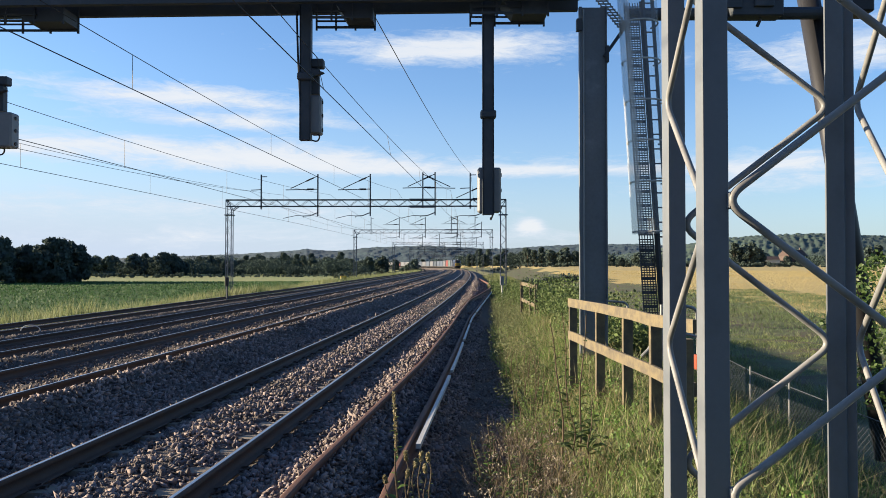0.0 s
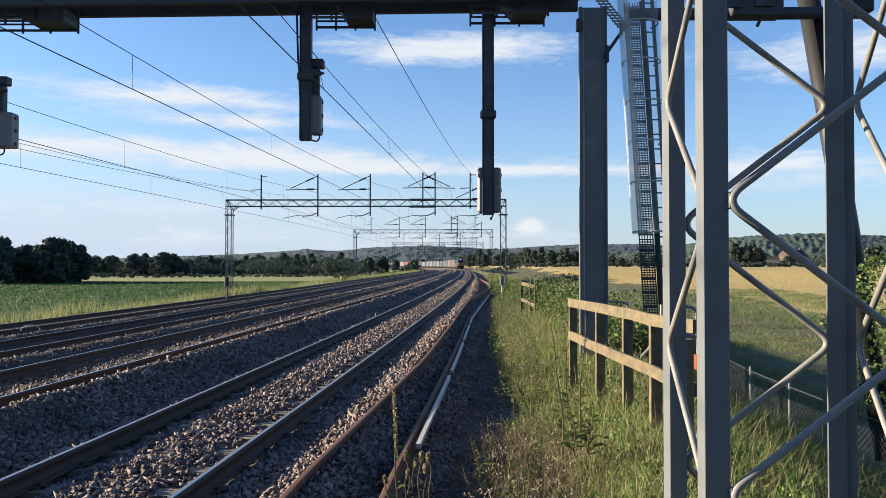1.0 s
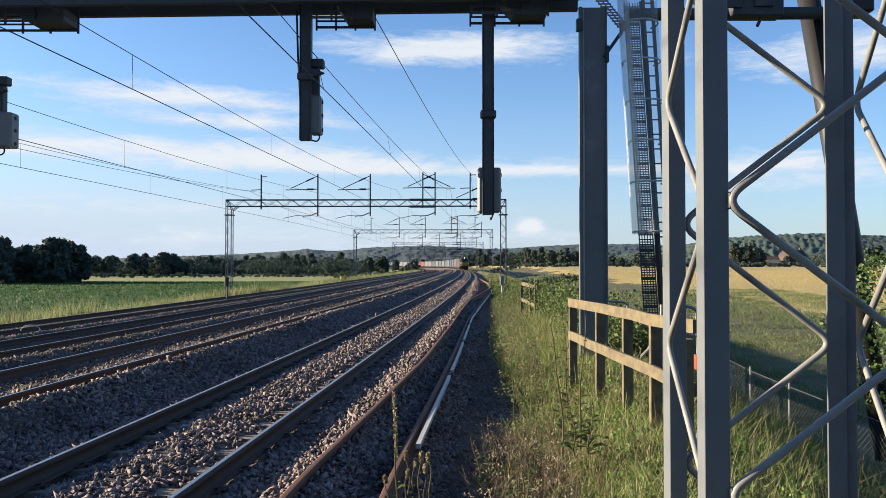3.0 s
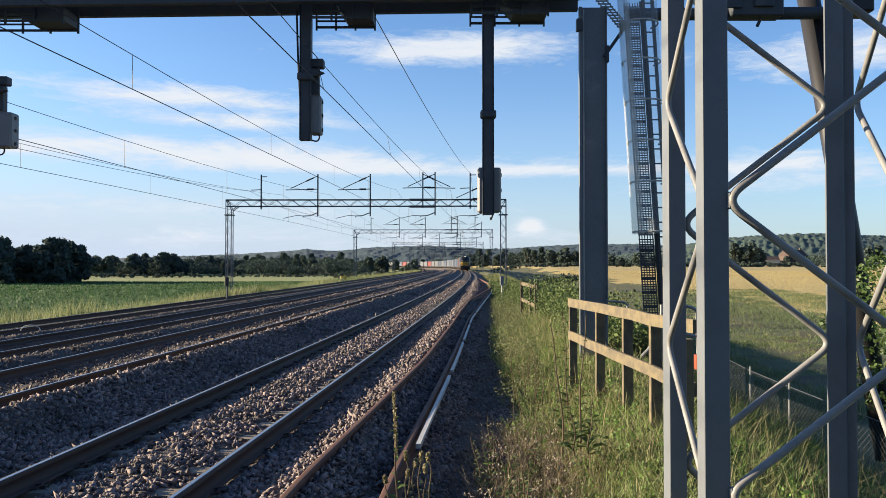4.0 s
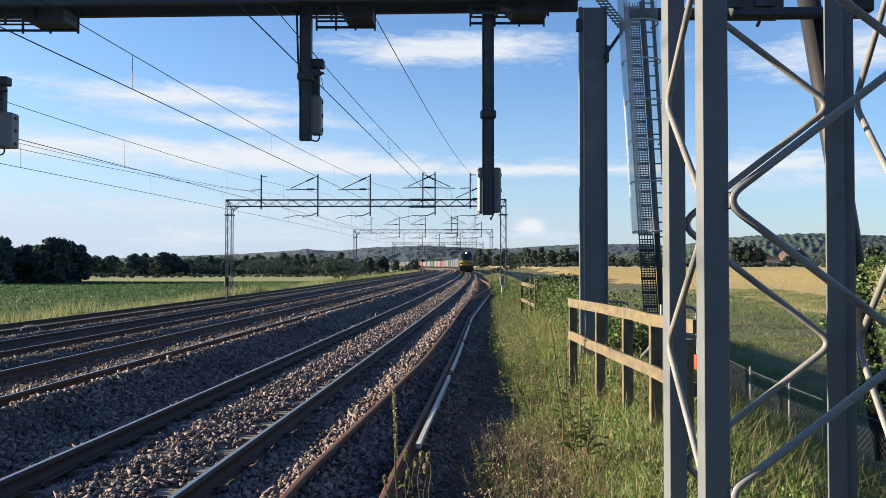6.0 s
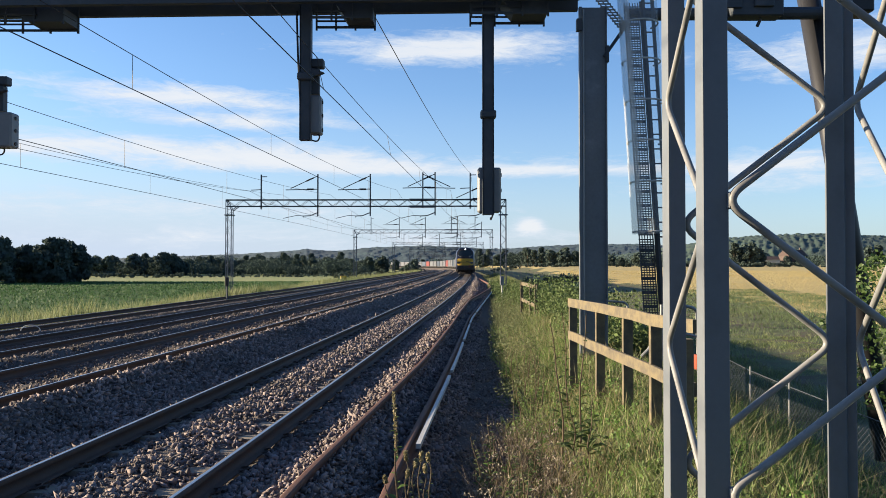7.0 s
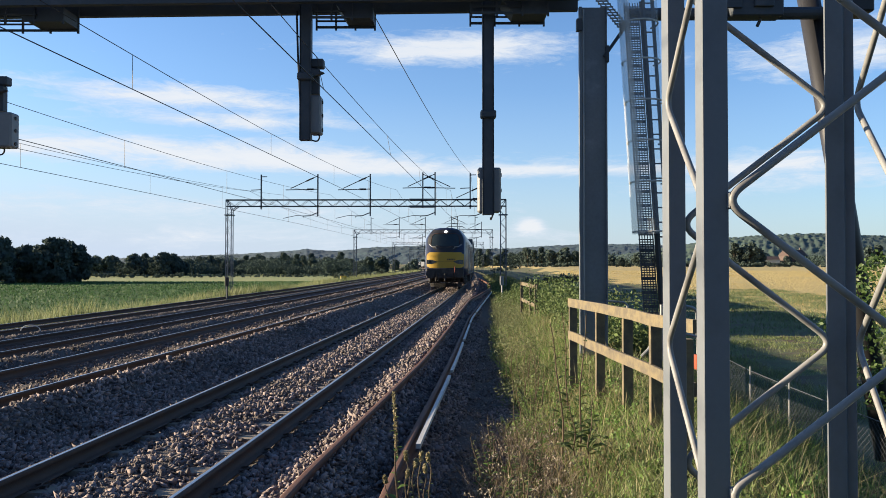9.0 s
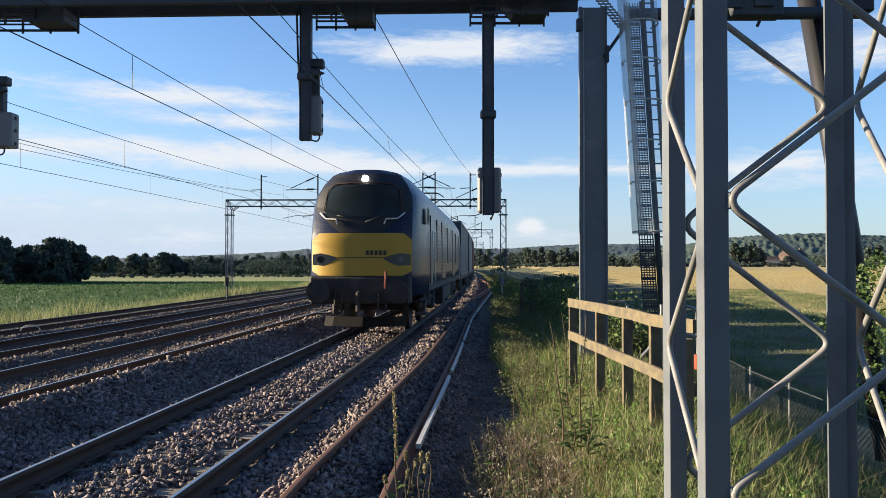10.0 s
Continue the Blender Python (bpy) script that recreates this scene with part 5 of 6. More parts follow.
def make_grass():
    # bank beside the cess: short mixed growth in patches of lush, olive, dry and reddish
    g, s, u, x, y, z = patch(120000, 3.2, 26, cess_edge, 10.0, 11, 1.45)
    lush = 0.3 + wobble(x, y, 0.45) + 0.35 * wobble(x, y, 1.7) + 0.5 * (g.random(len(x)) - 0.5)
    h = (0.07 + 0.20 * g.random(len(x)) ** 1.6) * np.clip(1.0 + 0.45 * lush, 0.55, 1.6)
    w = 0.004 + 0.005 * g.random(len(x)) + 0.00035 * s
    h = h * np.interp(u, [6.4, 7.4], [1, 0.6])
    third = g.random(len(x)) + 0.20 * lush
    OLIVE = material("olive_grass_blade", (0.205, 0.222, 0.086), 0.65, 0.0, 1.3, 0.35, 8, 0.0, 0.01, (0.18, 0.215, 0.076), 0.5, island=0.4, through_light=0.35)
    RUSSET = material("russet_grass_blade", (0.21, 0.145, 0.075), 0.7, 0.0, 1.3, 0.35, 8, 0.0, island=0.4, through_light=0.3)
    for lo, hi, mat, tone in ((-9, 0.05, RUSSET, "short russet dead grass on the bank"), (0.05, 0.20, STRAW, "dry pale grass stalks on the bank"), (0.20, 0.50, OLIVE, "short olive grass on the bank"), (0.50, 0.82, GRASS, "green and straw-coloured grass on the bank"), (0.82, 9, GRASS_LUSH, "lush bright green grass on the bank")):
        k = (third >= lo) & (third < hi)
        hh = h[k] * (1.3 if mat is STRAW else 1.0)
        blades("bank_grass", x[k], y[k], z[k] - 0.02, hh, w[k] * (0.6 if mat is STRAW else 1), mat, tone, "grass", 21 + int(abs(lo) * 10), 0.9)
    # nodding seed heads over the grass
    g, s, u, x, y, z = patch(2600, 3.6, 22, cess_edge, 8.5, 18, 1.3)
    hh = 0.28 + 0.26 * g.random(len(x))
    blades("seeding_stalks", x, y, z - 0.02, hh, 0.0035 + 0.0003 * s, STRAW, "thin seeding grass stalks on the bank", "grass", 40, 0.35)
    # low broad leaves among the grass
    g, s, u, x, y, z = patch(3400, 3.6, 22, cess_edge, 8.5, 19, 1.3)
    for k, mat, tone in ((0, GRASS_LUSH, "low broad-leaved weeds among the grass"), (1, BRAMBLE, "dark low bramble leaves among the grass")):
        c = np.stack([x, y, z + 0.04 + 0.12 * g.random(len(x))], 1)[k::2]
        v, f = leaf_cloud(c, np.full(len(c), 0.08), 11, 0.02, 41 + k)
        tagged(soup("low_weeds", v, f, mat), tone, "weeds", kind="stuff")
    g, s, u, x, y, z = patch(36000, 22, 130, lambda q: cess_edge(q), 14, 12, 1.5)
    h = 0.15 + 0.25 * g.random(len(x))
    blades("bank_grass", x, y, z - 0.03, h, 0.012 + s * 0.0004, FAR_BANK, "tall yellow-green grass along the bank", "grass", 31, 0.7)
    g, s, u, x, y, z = patch(30000, 3.2, 45, 9.0, 20, 13, 1.2)
    blades("bank_grass", x, y, z - 0.03, (0.08 + 0.16 * g.random(len(x))) * np.clip(0.7 + 0.8 * wobble(x, y, 0.35), 0.15, 1.4), 0.008 + s * 0.0005, GRASS, "rough green grass at the foot of the bank", "grass", 32, 0.9)
    # sparse weeds on bare soil, then grey-green growth thickening towards the corn
    WEEDY = material("grey_green_weed", (0.125, 0.175, 0.07), 0.75, 0.0, 0.12, 0.35, 3, 0.0, 0.01, (0.20, 0.215, 0.095), island=0.35, through_light=0.3)
    g, s, u, x, y, z = patch(60000, 24, 100, 15.0, 40, 17, 1.1)
    cover = np.interp(u, [15, 18, 21, 25, 40], [0.45, 0.4, 0.7, 1.0, 1.0]) + 0.35 * wobble(x, y, 0.25)
    k = g.random(len(x)) < cover
    x, y, z, s, u = x[k], y[k], z[k], s[k], u[k]
    blades("field_edge_weeds", x, y, z - 0.03, (0.10 + 0.22 * g.random(len(x))) * np.clip(0.8 + 0.4 * wobble(x, y, 0.3), 0.4, 1.3), 0.012 + s * 0.0005, WEEDY, "grey-green weeds along the edge of the corn", "weeds", 36, 0.9)
    # verge beyond the far track
    g, s, u, x, y, z = patch(60000, 12, 260, -25, -14.0, 14, 1.7)
    u2 = -14.0 - 6.5 * g.random(len(x)) ** 1.2
    x, y = line(s, u2)
    z = ground_z(x, y)
    h = (0.45 + 0.55 * g.random(len(x))) * np.clip(0.75 + 0.5 * wobble(x, y, 0.23), 0.35, 1.3) * np.clip((-u2 - 13.6) / 0.9, 0.5, 1)
    blades("verge_grass", x, y, z - 0.03, h, 0.018 + s * 0.0005, VERGE, "tall yellow-green verge grass between tracks and field", "grass", 33)
    g, s, u, x, y, z = patch(26000, 16, 230, -19.5, -14.2, 44, 1.7)
    blades("verge_grass", x, y, z - 0.03, (0.7 + 0.5 * g.random(len(x))) * np.clip(0.8 + 0.4 * wobble(x, y, 0.3), 0.4, 1.2), 0.013 + s * 0.0004, material("seeding_grass", (0.23, 0.26, 0.115), 0.7, 0, 0.4, 0.3, 6, 0, island=0.3, through_light=0.35), "pale seeding grass heads in the verge", "grass", 37)
    # leafy crop and ripe corn
    g, s, u, x, y, z = patch(60000, 30, 205, -170, -20, 15, 1.2)
    CROP_LEAF = material("crop_leaf", (0.068, 0.135, 0.05), 0.6, 0.0, 0.15, 0.3, 3, 0.0, 0.01, (0.08, 0.15, 0.055), island=0.35, spec=0.15, through_light=0.25)
    blades("crop_plants", x, y, z - 0.03, 0.15 + 0.18 * g.random(len(x)), 0.05 + s * 0.0009, CROP_LEAF, "low green crop plants covering the field", "crop", 34, 1.0)
    g, s, u, x, y, z = patch(60000, 50, 230, 27, 120, 16, 1.4)
    CORN_EAR = material("corn_ear", (0.465, 0.365, 0.14), 0.7, 0.0, 0.08, 0.25, 3, 0.0, 0.01, (0.40, 0.33, 0.145), island=0.1, through_light=0.25)
    blades("corn_stalks", x, y, z - 0.03, 0.08 + 0.10 * g.random(len(x)), 0.022 + s * 0.0005, CORN_EAR, "ripe golden corn standing in the field", "corn", 35, 0.5)


make_grass()


def tree(seed, height, spread, label, clumps=46, per=75, leaf=0.26, low=0.14, mat=None):
    g = np.random.default_rng(seed)
    top = thing("tree", label, "tree", "trees beyond the fields")
    bm = bmesh.new()
    pipe(bm, [(0, 0, -0.6), (0.05, 0, height * 0.2), (0.15, 0.1, height * 0.45), (0.1, 0.2, height * 0.8)], [height * 0.035, height * 0.028, height * 0.02, height * 0.006], 8)
    for i in range(7):
        a = i * 2.4 + g.random()
        z = height * (0.22 + 0.07 * i)
        r = spread * (0.55 - 0.04 * i)
        pipe(bm, [(0.05, 0.05, z), (math.cos(a) * r * 0.5, math.sin(a) * r * 0.5, z + height * 0.09), (math.cos(a) * r, math.sin(a) * r, z + height * 0.2)], [height * 0.014, height * 0.009, height * 0.003], 6)
    part("trunk", bm, BARK, top)
    cs, rs = [], []
    for i in range(clumps):
        t = g.random()
        z = height * (low + (0.93 - low) * t)
        wide = spread * (math.sin(math.pi * (0.2 + 0.74 * t)) ** 0.6) * (0.75 + 0.35 * g.random())
        a = g.random() * math.tau
        rr = wide * math.sqrt(g.random()) * 0.85
        cs.append((math.cos(a) * rr, math.sin(a) * rr, z))
        rs.append(spread * (0.17 + 0.16 * g.random()))
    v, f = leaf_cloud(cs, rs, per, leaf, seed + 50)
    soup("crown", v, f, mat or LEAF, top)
    return top


def make_trees():
    kinds = [tree(1, 10.5, 5.2, "broad dark green oak at the field edge", 85, 105, 0.42, 0.02), tree(2, 9.0, 4.4, "rounded dark green tree at the field edge", 70, 95, 0.42, 0.02), tree(3, 8.0, 3.4, "mid green hedgerow tree", 60, 95, 0.40, 0.0),
             tree(4, 11.5, 2.9, "tall pale green poplar-like tree", 65, 95, 0.38, 0.02), tree(5, 3.0, 2.2, "low bushy hedgerow shrub", 26, 60, 0.18, 0.05)]
    g = random.Random(9)
    spots = []
    # kind, bearing (x over y), distance, scale
    for b, d, k, s in ((-0.68, 180, 0, 1.18), (-0.63, 190, 0, 1.05), (-0.59, 186, 0, 1.1), (-0.55, 196, 1, 1.15), (-0.515, 192, 0, 1.15), (-0.488, 200, 1, 1.1), (-0.61, 205, 1, 1.2), (-0.65, 210, 1, 1.3)):
        spots.append((b, d, k, s))
    for i in range(34):
        b = -0.475 + i * 0.0082 + g.uniform(-0.003, 0.003)
        spots.append((b, 300 + g.uniform(-15, 45) + i * 2, g.choice((1, 2, 2, 4)), g.uniform(0.7, 1.0)))
    spots += [(-0.37, 305, 0, 0.98), (-0.355, 310, 1, 1.0), (-0.385, 312, 1, 0.85), (-0.458, 300, 1, 0.9)]
    for i in range(40):
        b = -0.27 + i * 0.0063 + g.uniform(-0.003, 0.003)
        spots.append((b, 430 + g.uniform(0, 120), g.choice((1, 2, 2, 3)), g.uniform(0.75, 1.15)))
    for i in range(12):
        b = -0.14 + i * 0.0085
        spots.append((b, 235 + g.uniform(-15, 60), 4, g.uniform(0.6, 1.0)))
    spots += [(-0.037, 300, 2, 0.72), (-0.044, 306, 2, 0.62), (-0.052, 300, 4, 1.1)]
    for i in range(24):
        b = 0.035 + i * 0.0068 + g.uniform(-0.002, 0.002)
        spots.append((b, 420 + g.uniform(0, 130), g.choice((1, 2, 3)), g.uniform(0.8, 1.15)))
    spots += [(0.112, 400, 3, 0.95), (0.120, 395, 3, 0.85), (0.130, 405, 3, 0.9), (0.16, 380, 1, 0.8), (0.175, 380, 1, 0.85), (0.19, 360, 3, 0.8)]
    for i in range(22):
        b = 0.2 + i * 0.0195 + g.uniform(-0.004, 0.004)
        spots.append((b, 350 + g.uniform(0, 90), g.choice((1, 2, 2, 4)), g.uniform(0.6, 0.9)))
    spots += [(0.385, 335, 3, 0.95), (0.395, 338, 2, 1.2), (0.405, 335, 1, 1.15), (0.415, 340, 2, 1.2), (0.56, 330, 1, 0.95), (0.575, 330, 3, 0.9)]
    for n, (b, d, k, s) in enumerate(spots):
        x, y = b * d, d
        if -16.6 < float(offset_of(np.array([x]), np.array([y]))[0]) < 8:
            continue
        z = float(ground_z(np.array([x]), np.array([y]))[0])
        m = Matrix.Translation((x, y, z - 0.1)) @ Matrix.Rotation(g.uniform(0, math.tau), 4, "Z")
        if s != 1.0:
            m = m @ Matrix.Diagonal((s, s, s * g.uniform(0.92, 1.08), 1))
        c = copy_thing(kinds[k], Matrix())
        c.matrix_basis = m
    for k in kinds:
        for c in k.children:
            bpy.data.objects.remove(c)
        bpy.data.objects.remove(k)


make_trees()


def hedge(name, p, q, height, width, count, leaf, seed, label, mat=None, wave=0.3, category="hedge"):
    g = np.random.default_rng(seed)
    t = g.random(count)
    x = p[0] + (q[0] - p[0]) * t + width * (g.random(count) - 0.5)
    y = p[1] + (q[1] - p[1]) * t + width * (g.random(count) - 0.5)
    z = ground_z(x, y)
    hh = height * (1 - wave + wave * np.sin(t * 37 + np.sin(t * 91)) * 0.7)
    cz = z + hh * (0.15 + 0.7 * g.random(count))
    v, f = leaf_cloud(np.stack([x, y, cz], 1), np.full(count, min(width, height) * 0.32), 26, leaf, seed + 3)
    tagged(soup(name, v, f, mat or LEAF), label, category, kind="stuff")


hedge("field_hedge", (22, 330), (230, 310), 2.6, 2.5, 520, 0.30, 71, "dark trimmed hedge along the far side of the cornfield")
hedge("field_hedge", (16.5, 150), (28, 152), 1.9, 2.5, 90, 0.18, 72, "dark hedge beside the cornfield")
hedge("field_hedge", (-150, 262), (-8, 290), 2.0, 2.5, 260, 0.26, 73, "low scrubby hedge along the far crop edge")
hedge("bramble_thicket", (3.9, 15.6), (4.5, 33), 1.6, 2.2, 620, 0.036, 74, "dense green bramble thicket behind the fence", BRAMBLE, 0.25)
hedge("bramble_thicket", (3.3, 33), (5.0, 70), 1.0, 1.6, 300, 0.05, 75, "brambles and weeds along the bank", BRAMBLE, 0.4)
hedge("bramble_thicket", (3.4, 15.2), (4.9, 15.8), 1.0, 1.0, 90, 0.045, 76, "dark bramble leaves behind the ladder foot", BRAMBLE, 0.3)

hedge("tall_weeds", (1.55, 15.5), (3.1, 40), 0.72, 0.95, 520, 0.02, 77, "tall grey-green weeds on the bank beside the cess", TALL_WEED, 0.35, "weeds")
hedge("tall_weeds", (1.15, 11.2), (1.6, 16), 0.42, 0.7, 120, 0.017, 78, "low leafy weeds on the bank beside the cess", TALL_WEED, 0.35, "weeds")


def near_bush():
    top = thing("hazel_bush", "leafy green bush beside the tower", "bush")
    g = np.random.default_rng(5)
    bm = bmesh.new()
    for i in range(9):
        a = i * 0.7
        pipe(bm, [(6.3, 9.2, -0.9), (6.3 + 0.25 * math.cos(a), 9.2 + 0.3 * math.sin(a), 0.2), (6.2 + 0.7 * math.cos(a), 9.2 + 0.7 * math.sin(a), 1.2 + 0.5 * g.random())], [0.03, 0.02, 0.006], 6)
    part("stems", bm, BARK, top)
    cs = [(6.15 + 0.75 * g.standard_normal() * 0.7, 9.2 + 0.6 * g.standard_normal(), -0.3 + 2.0 * g.random()) for _ in range(70)]
    v, f = leaf_cloud(cs, [0.22] * len(cs), 80, 0.032, 8)
    soup("leaves", v, f, material("hazel_leaf", (0.085, 0.14, 0.036), 0.5, 0, 0.8, 0.3, 12, 0.0, island=0.4, through_light=0.4), top)


near_bush()


def weed(name, x, y, z, h, lean, seed, label, leaf, fluff, mat=None, leaves=14):
    g = np.random.default_rng(seed)
    top = thing(name, label, "weed", "tall weeds")
    bm = bmesh.new()
    pts = [Vector((x + lean * t * t + 0.012 * math.sin(9 * t + seed), y + 0.01 * math.cos(7 * t), z + h * t)) for t in np.linspace(0, 1, 9)]
    pipe(bm, pts, [(0.0105 if name == "thistle" else 0.009) - 0.0008 * i for i in range(9)], 6)
    part("stem", bm, STEM, top)
    for i in range(leaves):
        bm = bmesh.new()
        t = 0.05 + 0.85 * (i + g.random()) / leaves
        p = pts[0].lerp(pts[-1], t)
        p.x = x + lean * t * t
        a = g.random() * math.tau
        l = leaf * (1.25 - t) * (0.7 + 0.6 * g.random())
        d = Vector((math.cos(a), math.sin(a), 0.25 + 0.4 * g.random())).normalized()
        w = d.cross(Vector((0, 0, 1))).normalized() * l * 0.24
        up = Vector((0, 0, 0.12 * l))
        # a folded leaf: midrib with two halves, drooping at its tip
        rib = [bm.verts.new(c) for c in (p, p + d * l * 0.33, p + d * l * 0.68 - up * 0.6, p + d * l - up * 2.2)]
        for k in (-1, 1):
            edge = [bm.verts.new(c) for c in (p + d * l * 0.26 + w * k * 0.9 + up, p + d * l * 0.6 + w * k * 0.85 + up * 0.3)]
            bm.faces.new((rib[0], rib[1], edge[0]))
            bm.faces.new((rib[1], rib[2], edge[1], edge[0]))
            bm.faces.new((rib[2], rib[3], edge[1]))
        part("leaf", bm, mat or BRAMBLE, top)
    if fluff:
        cs = [pts[0].lerp(pts[-1], t) + Vector((lean * (t * t - t), 0, 0)) for t in np.linspace(1 - fluff, 1.0, 22)]
        v, f = leaf_cloud(cs, [0.016] * len(cs), 12, 0.011, seed)
        soup("seed_head", v, f, STRAW, top)


weed("dock_weed", -0.36, 5.95, -0.32, 0.98, -0.02, 1, "tall dock weed with a brown seed head", 0.10, 0.5, GRASS_LUSH, 12)
for i, (x, y, h) in enumerate(((-0.30, 5.85, 0.42), (-0.24, 5.95, 0.48), (-0.19, 6.0, 0.52), (-0.14, 5.9, 0.45), (-0.10, 6.05, 0.5), (-0.27, 6.1, 0.5), (-0.42, 5.9, 0.36))):
    weed("ragwort_weed", x, y, -0.34, h, 0.03 - 0.01 * i, 10 + i, "slim yellow-green weed beside a rusty rail", 0.05, 0.12, GRASS, 10)
weed("thistle", 1.15, 7.3, -0.15, 1.26, -0.13, 31, "tall brown-stemmed thistle in the grass", 0.13, 0, None, 20)
weed("thistle", 1.33, 7.4, -0.15, 1.32, 0.07, 32, "tall brown-stemmed thistle in the grass", 0.13, 0, None, 20)
weed("thistle", 1.55, 9.5, -0.15, 1.2, -0.05, 33, "tall brown-stemmed thistle in the grass", 0.14, 0, None, 18)
weed("nettle", 1.36, 7.1, -0.15, 0.55, 0.05, 34, "leafy green nettle in the grass", 0.16, 0, None, 24)
weed("nettle", 1.25, 7.2, -0.15, 0.5, -0.05, 35, "leafy green nettle in the grass", 0.16, 0, None, 24)
gw = random.Random(4)
for i in range(56):
    sw = gw.uniform(5.2, 15)
    uw = float(cess_edge(sw)) + gw.uniform(-0.05, 0.5)
    xw, yw = line(sw, uw)
    weed("nettle", float(xw), float(yw), float(ground_z(np.array([xw]), np.array([yw]))[0]), gw.uniform(0.3, 0.65), gw.uniform(-0.1, 0.1), 60 + i, "leafy weed at the edge of the cess", 0.11, 0, (GRASS_LUSH, BRAMBLE, GRASS)[i % 3], 18)


# ---- distant hills and woods ----
def ridge(name, dist, deep, bearings, heights, seed, label, mat):
    """A wooded ridge: crest heights over bearings (x over y) at a distance."""
    g = np.random.default_rng(seed)
    bs = np.concatenate([np.linspace(-1.4, -0.7, 60)[:-1], np.linspace(-0.7, 0.7, 620), np.linspace(0.7, 1.4, 60)[1:]])
    ts = np.linspace(0, 1.3, 44)
    Bb, T = np.meshgrid(bs, ts, indexing="ij")
    crest = np.interp(Bb, bearings, heights)
    D = dist - deep + deep * T
    shape = np.where(T <= 1, np.sin(np.clip(T, 0, 1) * math.pi / 2) ** 1.3, np.cos((T - 1) * 1.3))
    Z = -3 + (crest + 3) * shape
    X = Bb * D
    # tree tops: waves in many directions, pinched into rounded crowns
    for size, high in ((120, 0.6), (34, 0.7), (19, 1.1), (13, 1.1)):
        sway = np.zeros_like(X)
        for _ in range(5):
            a, p = g.random() * math.tau, g.random() * math.tau
            sway += np.sin((X * math.cos(a) + D * math.sin(a)) * math.tau / size * (0.7 + 0.6 * g.random()) + p)
        Z = Z + high * np.abs(sway) / 2.2 * np.clip(T * 6, 0, 1)
    n, m = X.shape
    i = np.arange((n - 1) * m).reshape(n - 1, m)[:, :-1].ravel()
    tagged(soup(name, np.stack([X, D, Z], -1), np.stack([i, i + 1, i + m + 1, i + m], 1), mat, smooth=True), label, "hills", kind="structure")


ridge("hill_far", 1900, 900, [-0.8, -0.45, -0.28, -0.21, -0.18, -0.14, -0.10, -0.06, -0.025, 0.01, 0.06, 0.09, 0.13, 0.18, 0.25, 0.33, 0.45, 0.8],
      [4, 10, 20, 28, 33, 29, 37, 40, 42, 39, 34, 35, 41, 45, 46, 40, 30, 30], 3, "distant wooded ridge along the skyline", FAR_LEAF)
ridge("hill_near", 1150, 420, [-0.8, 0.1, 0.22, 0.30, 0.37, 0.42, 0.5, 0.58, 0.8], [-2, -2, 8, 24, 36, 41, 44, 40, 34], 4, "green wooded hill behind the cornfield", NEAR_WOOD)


def far_house():
    top = thing("farmhouse", "distant brick farmhouse with chimneys among trees", "house")
    top.matrix_basis = Matrix.Translation((0.462 * 420, 420, 1.2)) @ Matrix.Rotation(radians(20), 4, "Z")
    brick = material("far_brick", (0.11, 0.08, 0.07), 0.9, 0, 1.0, 0.2, 10, 0.2, 0.01)
    tile = material("far_roof_tile", (0.085, 0.06, 0.055), 0.9, 0, 1.0, 0.2, 10, 0.3, 0.02)
    bm = bmesh.new()
    box(bm, (0, 0, 2.4), (13, 7, 4.8))
    part("wall", bm, brick, top)
    bm = bmesh.new()
    prism(bm, [(-3.9, 4.7), (3.9, 4.7), (0, 8.0)], Matrix.Translation((-6.7, 0, 0)) @ Matrix(((0, 0, 1, 0), (1, 0, 0, 0), (0, 1, 0, 0), (0, 0, 0, 1))), 13.4)
    part("roof", bm, tile, top)
    for x in (-5.5, -1.5, 5.2):
        bm = bmesh.new()
        box(bm, (x, 0, 8.0), (0.9, 0.7, 2.2))
        part("chimney", bm, brick, top)
    for x in (-4.5, -1.5, 1.5, 4.5):
        for z in (1.5, 3.7):
            bm = bmesh.new()
            box(bm, (x, -3.51, z), (1.0, 0.06, 1.2))
            part("window", bm, SCREEN, top)
    bm = bmesh.new()
    top2 = thing("outbuilding", "small white outbuilding by the distant farmhouse", "building")
    top2.matrix_basis = Matrix.Translation((0.432 * 400, 400, 0.55))
    box(bm, (0, 0, 1.6), (8, 5, 3.2))
    part("wall", bm, WHITE_TUBE, top2)
    bm = bmesh.new()
    prism(bm, [(-2.9, 3.1), (2.9, 3.1), (0, 4.8)], Matrix.Translation((-4.2, 0, 0)) @ Matrix(((0, 0, 1, 0), (1, 0, 0, 0), (0, 1, 0, 0), (0, 0, 0, 1))), 8.4)
    part("roof", bm, tile, top2)


far_house()


def scrub_belt(dist, b0, b1, height, count, seed, label):
    """A belt of far bushes and trees that closes the gaps along the field edges."""
    g = np.random.default_rng(seed)
    b = g.uniform(b0, b1, count)
    d = dist * (1 + 0.25 * g.random(count))
    x = b * d
    u = offset_of(x, d)
    keep = (u < -21) | (u > 9)
    b, d, x = b[keep], d[keep], x[keep]
    count = len(b)
    z = ground_z(x, d)
    h = height * (0.4 + 0.6 * g.random(count)) * np.clip(1 + 0.4 * np.sin(b * 61 + seed), 0.5, 1.4)
    cs = np.stack([x, d, z + h * 0.45], 1)
    v, f = leaf_cloud(cs, h * 0.55, 76 if dist > 310 else 170, 0.42 * dist / 400, seed)
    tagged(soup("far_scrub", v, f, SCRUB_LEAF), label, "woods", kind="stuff")


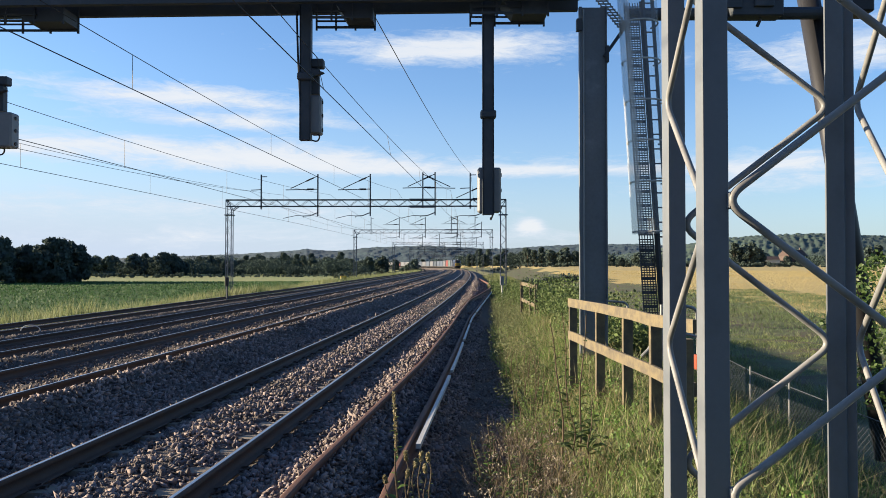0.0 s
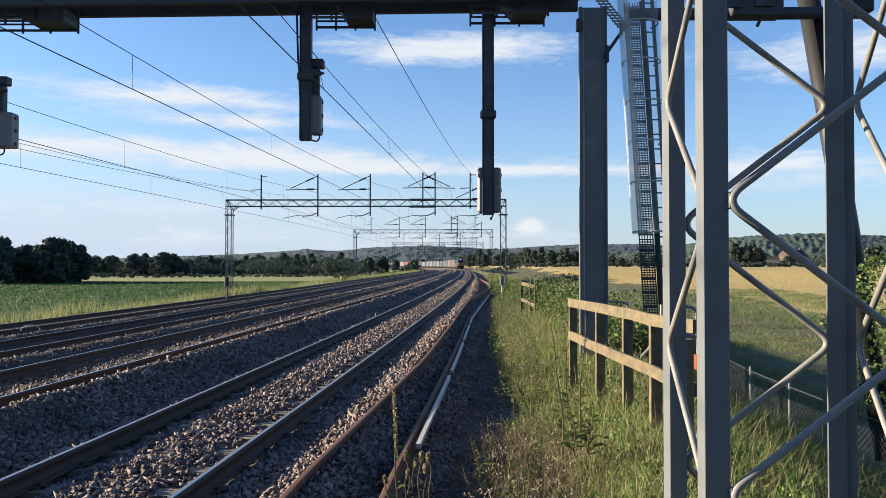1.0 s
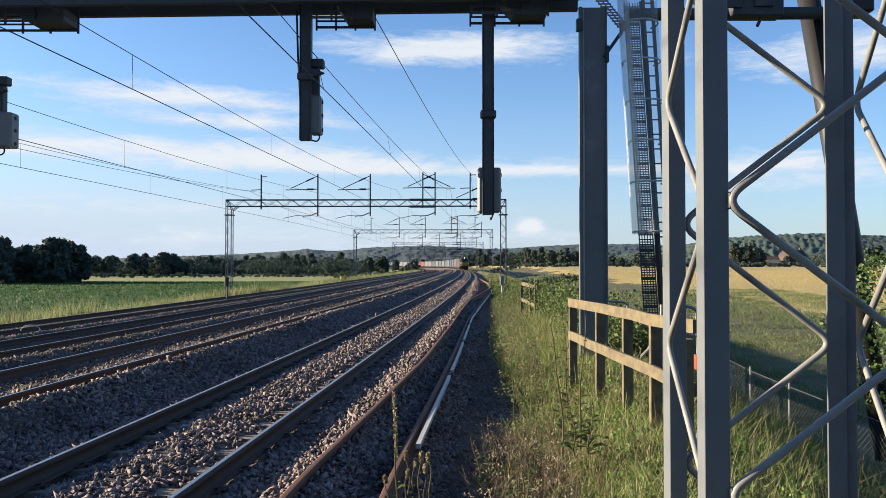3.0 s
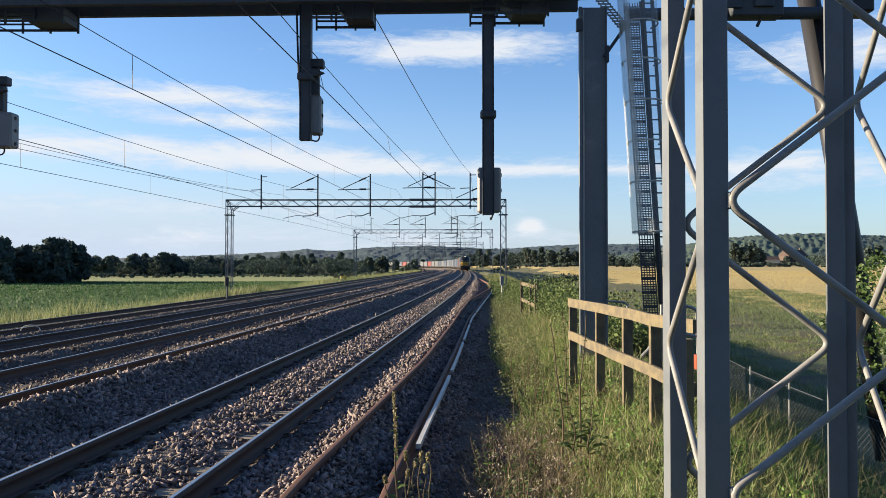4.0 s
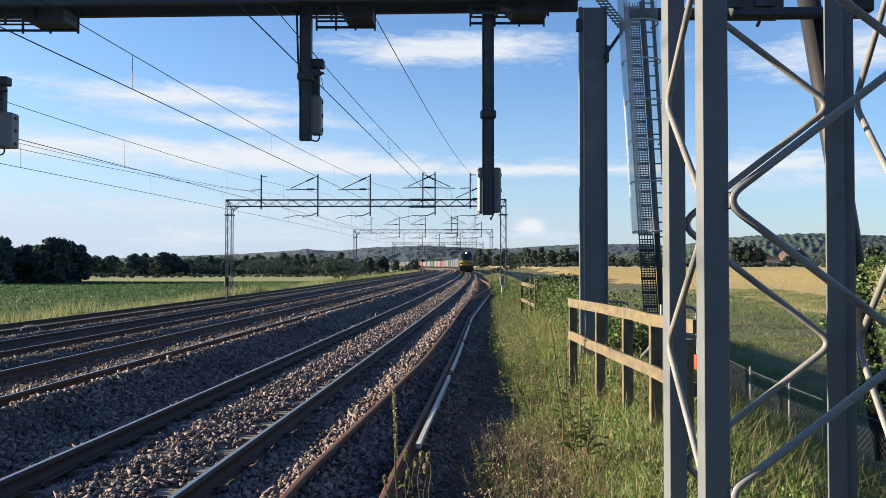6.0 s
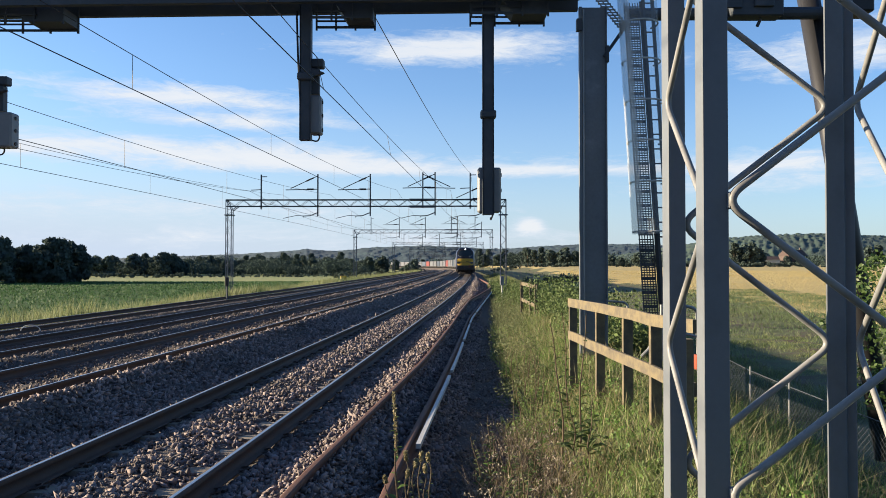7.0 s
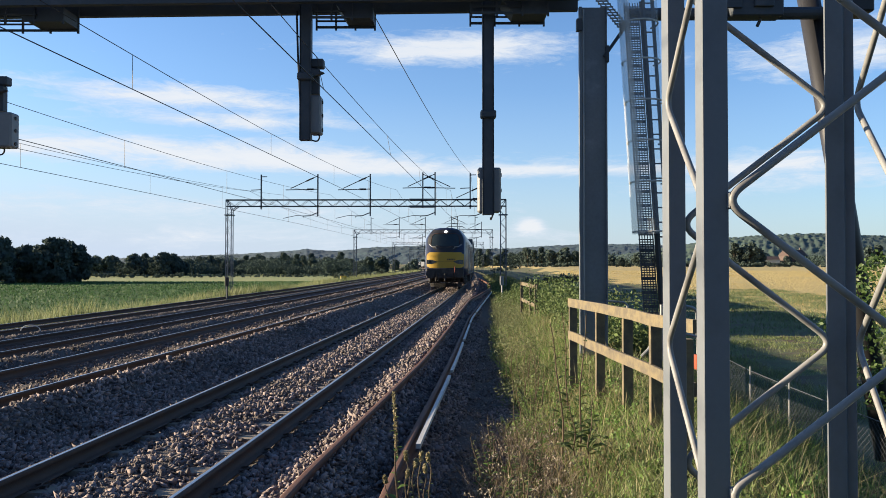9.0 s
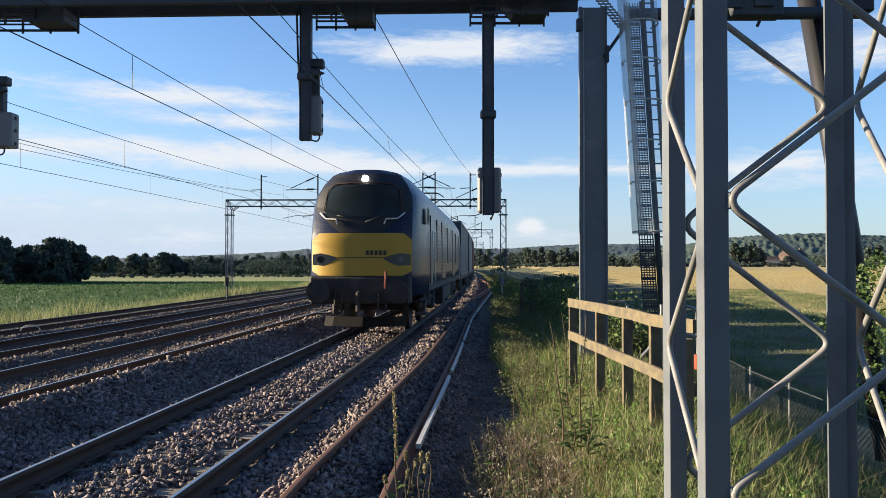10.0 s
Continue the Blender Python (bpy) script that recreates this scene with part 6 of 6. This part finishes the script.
scrub_belt(330, -0.75, -0.30, 8.5, 330, 81, "dark green trees closing the far side of the crop field")
scrub_belt(300, -0.43, -0.10, 7.5, 300, 85, "continuous green tree belt behind the hay field")
scrub_belt(470, -0.33, 0.0, 10.5, 330, 82, "green trees and bushes beyond the railway curve")
scrub_belt(480, 0.02, 0.30, 10.5, 300, 83, "green trees beyond the bank")
scrub_belt(400, 0.28, 0.75, 7.5, 300, 84, "green trees behind the cornfield hedge")


def odds_and_ends():
    x, y = line(95, -15.2)
    z = float(ground_z(np.array([x]), np.array([y]))[0])
    bm = bmesh.new()
    box(bm, (float(x), float(y), z + 0.55), (0.75, 0.4, 1.1), bevel=0.04)
    tagged(part("grit_bin", bm, material("yellow_bin", (0.5, 0.36, 0.04), 0.6, 0, 3, 0.2, 20, 0.1, 0.004)), "small yellow lineside bin in the verge grass", "bin")
    p = at(21.0, -9.9 - 0.35, -0.25)
    bm = bmesh.new()
    pipe(bm, [p + Vector((0.28 * math.cos(a), 0, 0.16 * math.sin(a))) for a in np.linspace(0, math.pi, 12)], 0.014, 6)
    tagged(part("cable_loop", bm, WHITE_TUBE), "pale loop of cable on the ballast", "cable")
    # dead stems and pale seed heads at the cess edge
    g, s, u, x, y, z = patch(2600, 4.6, 9.5, 2.75, 3.75, 91)
    DEAD = material("dead_stem", (0.20, 0.155, 0.11), 0.85, 0, 1.0, 0.3, 8, 0.0, island=0.4, through_light=0.2)
    blades("dead_weeds", x, y, z - 0.02, 0.12 + 0.3 * g.random(len(x)), 0.005 + 0.004 * g.random(len(x)), DEAD, "dead brown weed stems beside the cess", "weeds", 92, 1.3)
    cs = np.stack([x, y, z + 0.08 + 0.25 * g.random(len(x))], 1)[::5]
    v, f = leaf_cloud(cs, np.full(len(cs), 0.03), 8, 0.010, 93)
    tagged(soup("seed_heads", v, f, material("pale_seed_head", (0.27, 0.24, 0.18), 0.9, 0, 1.0, 0.3, 9, 0.0, island=0.4)), "pale dry seed heads on dead weeds", "weeds", kind="stuff")


odds_and_ends()


motions()
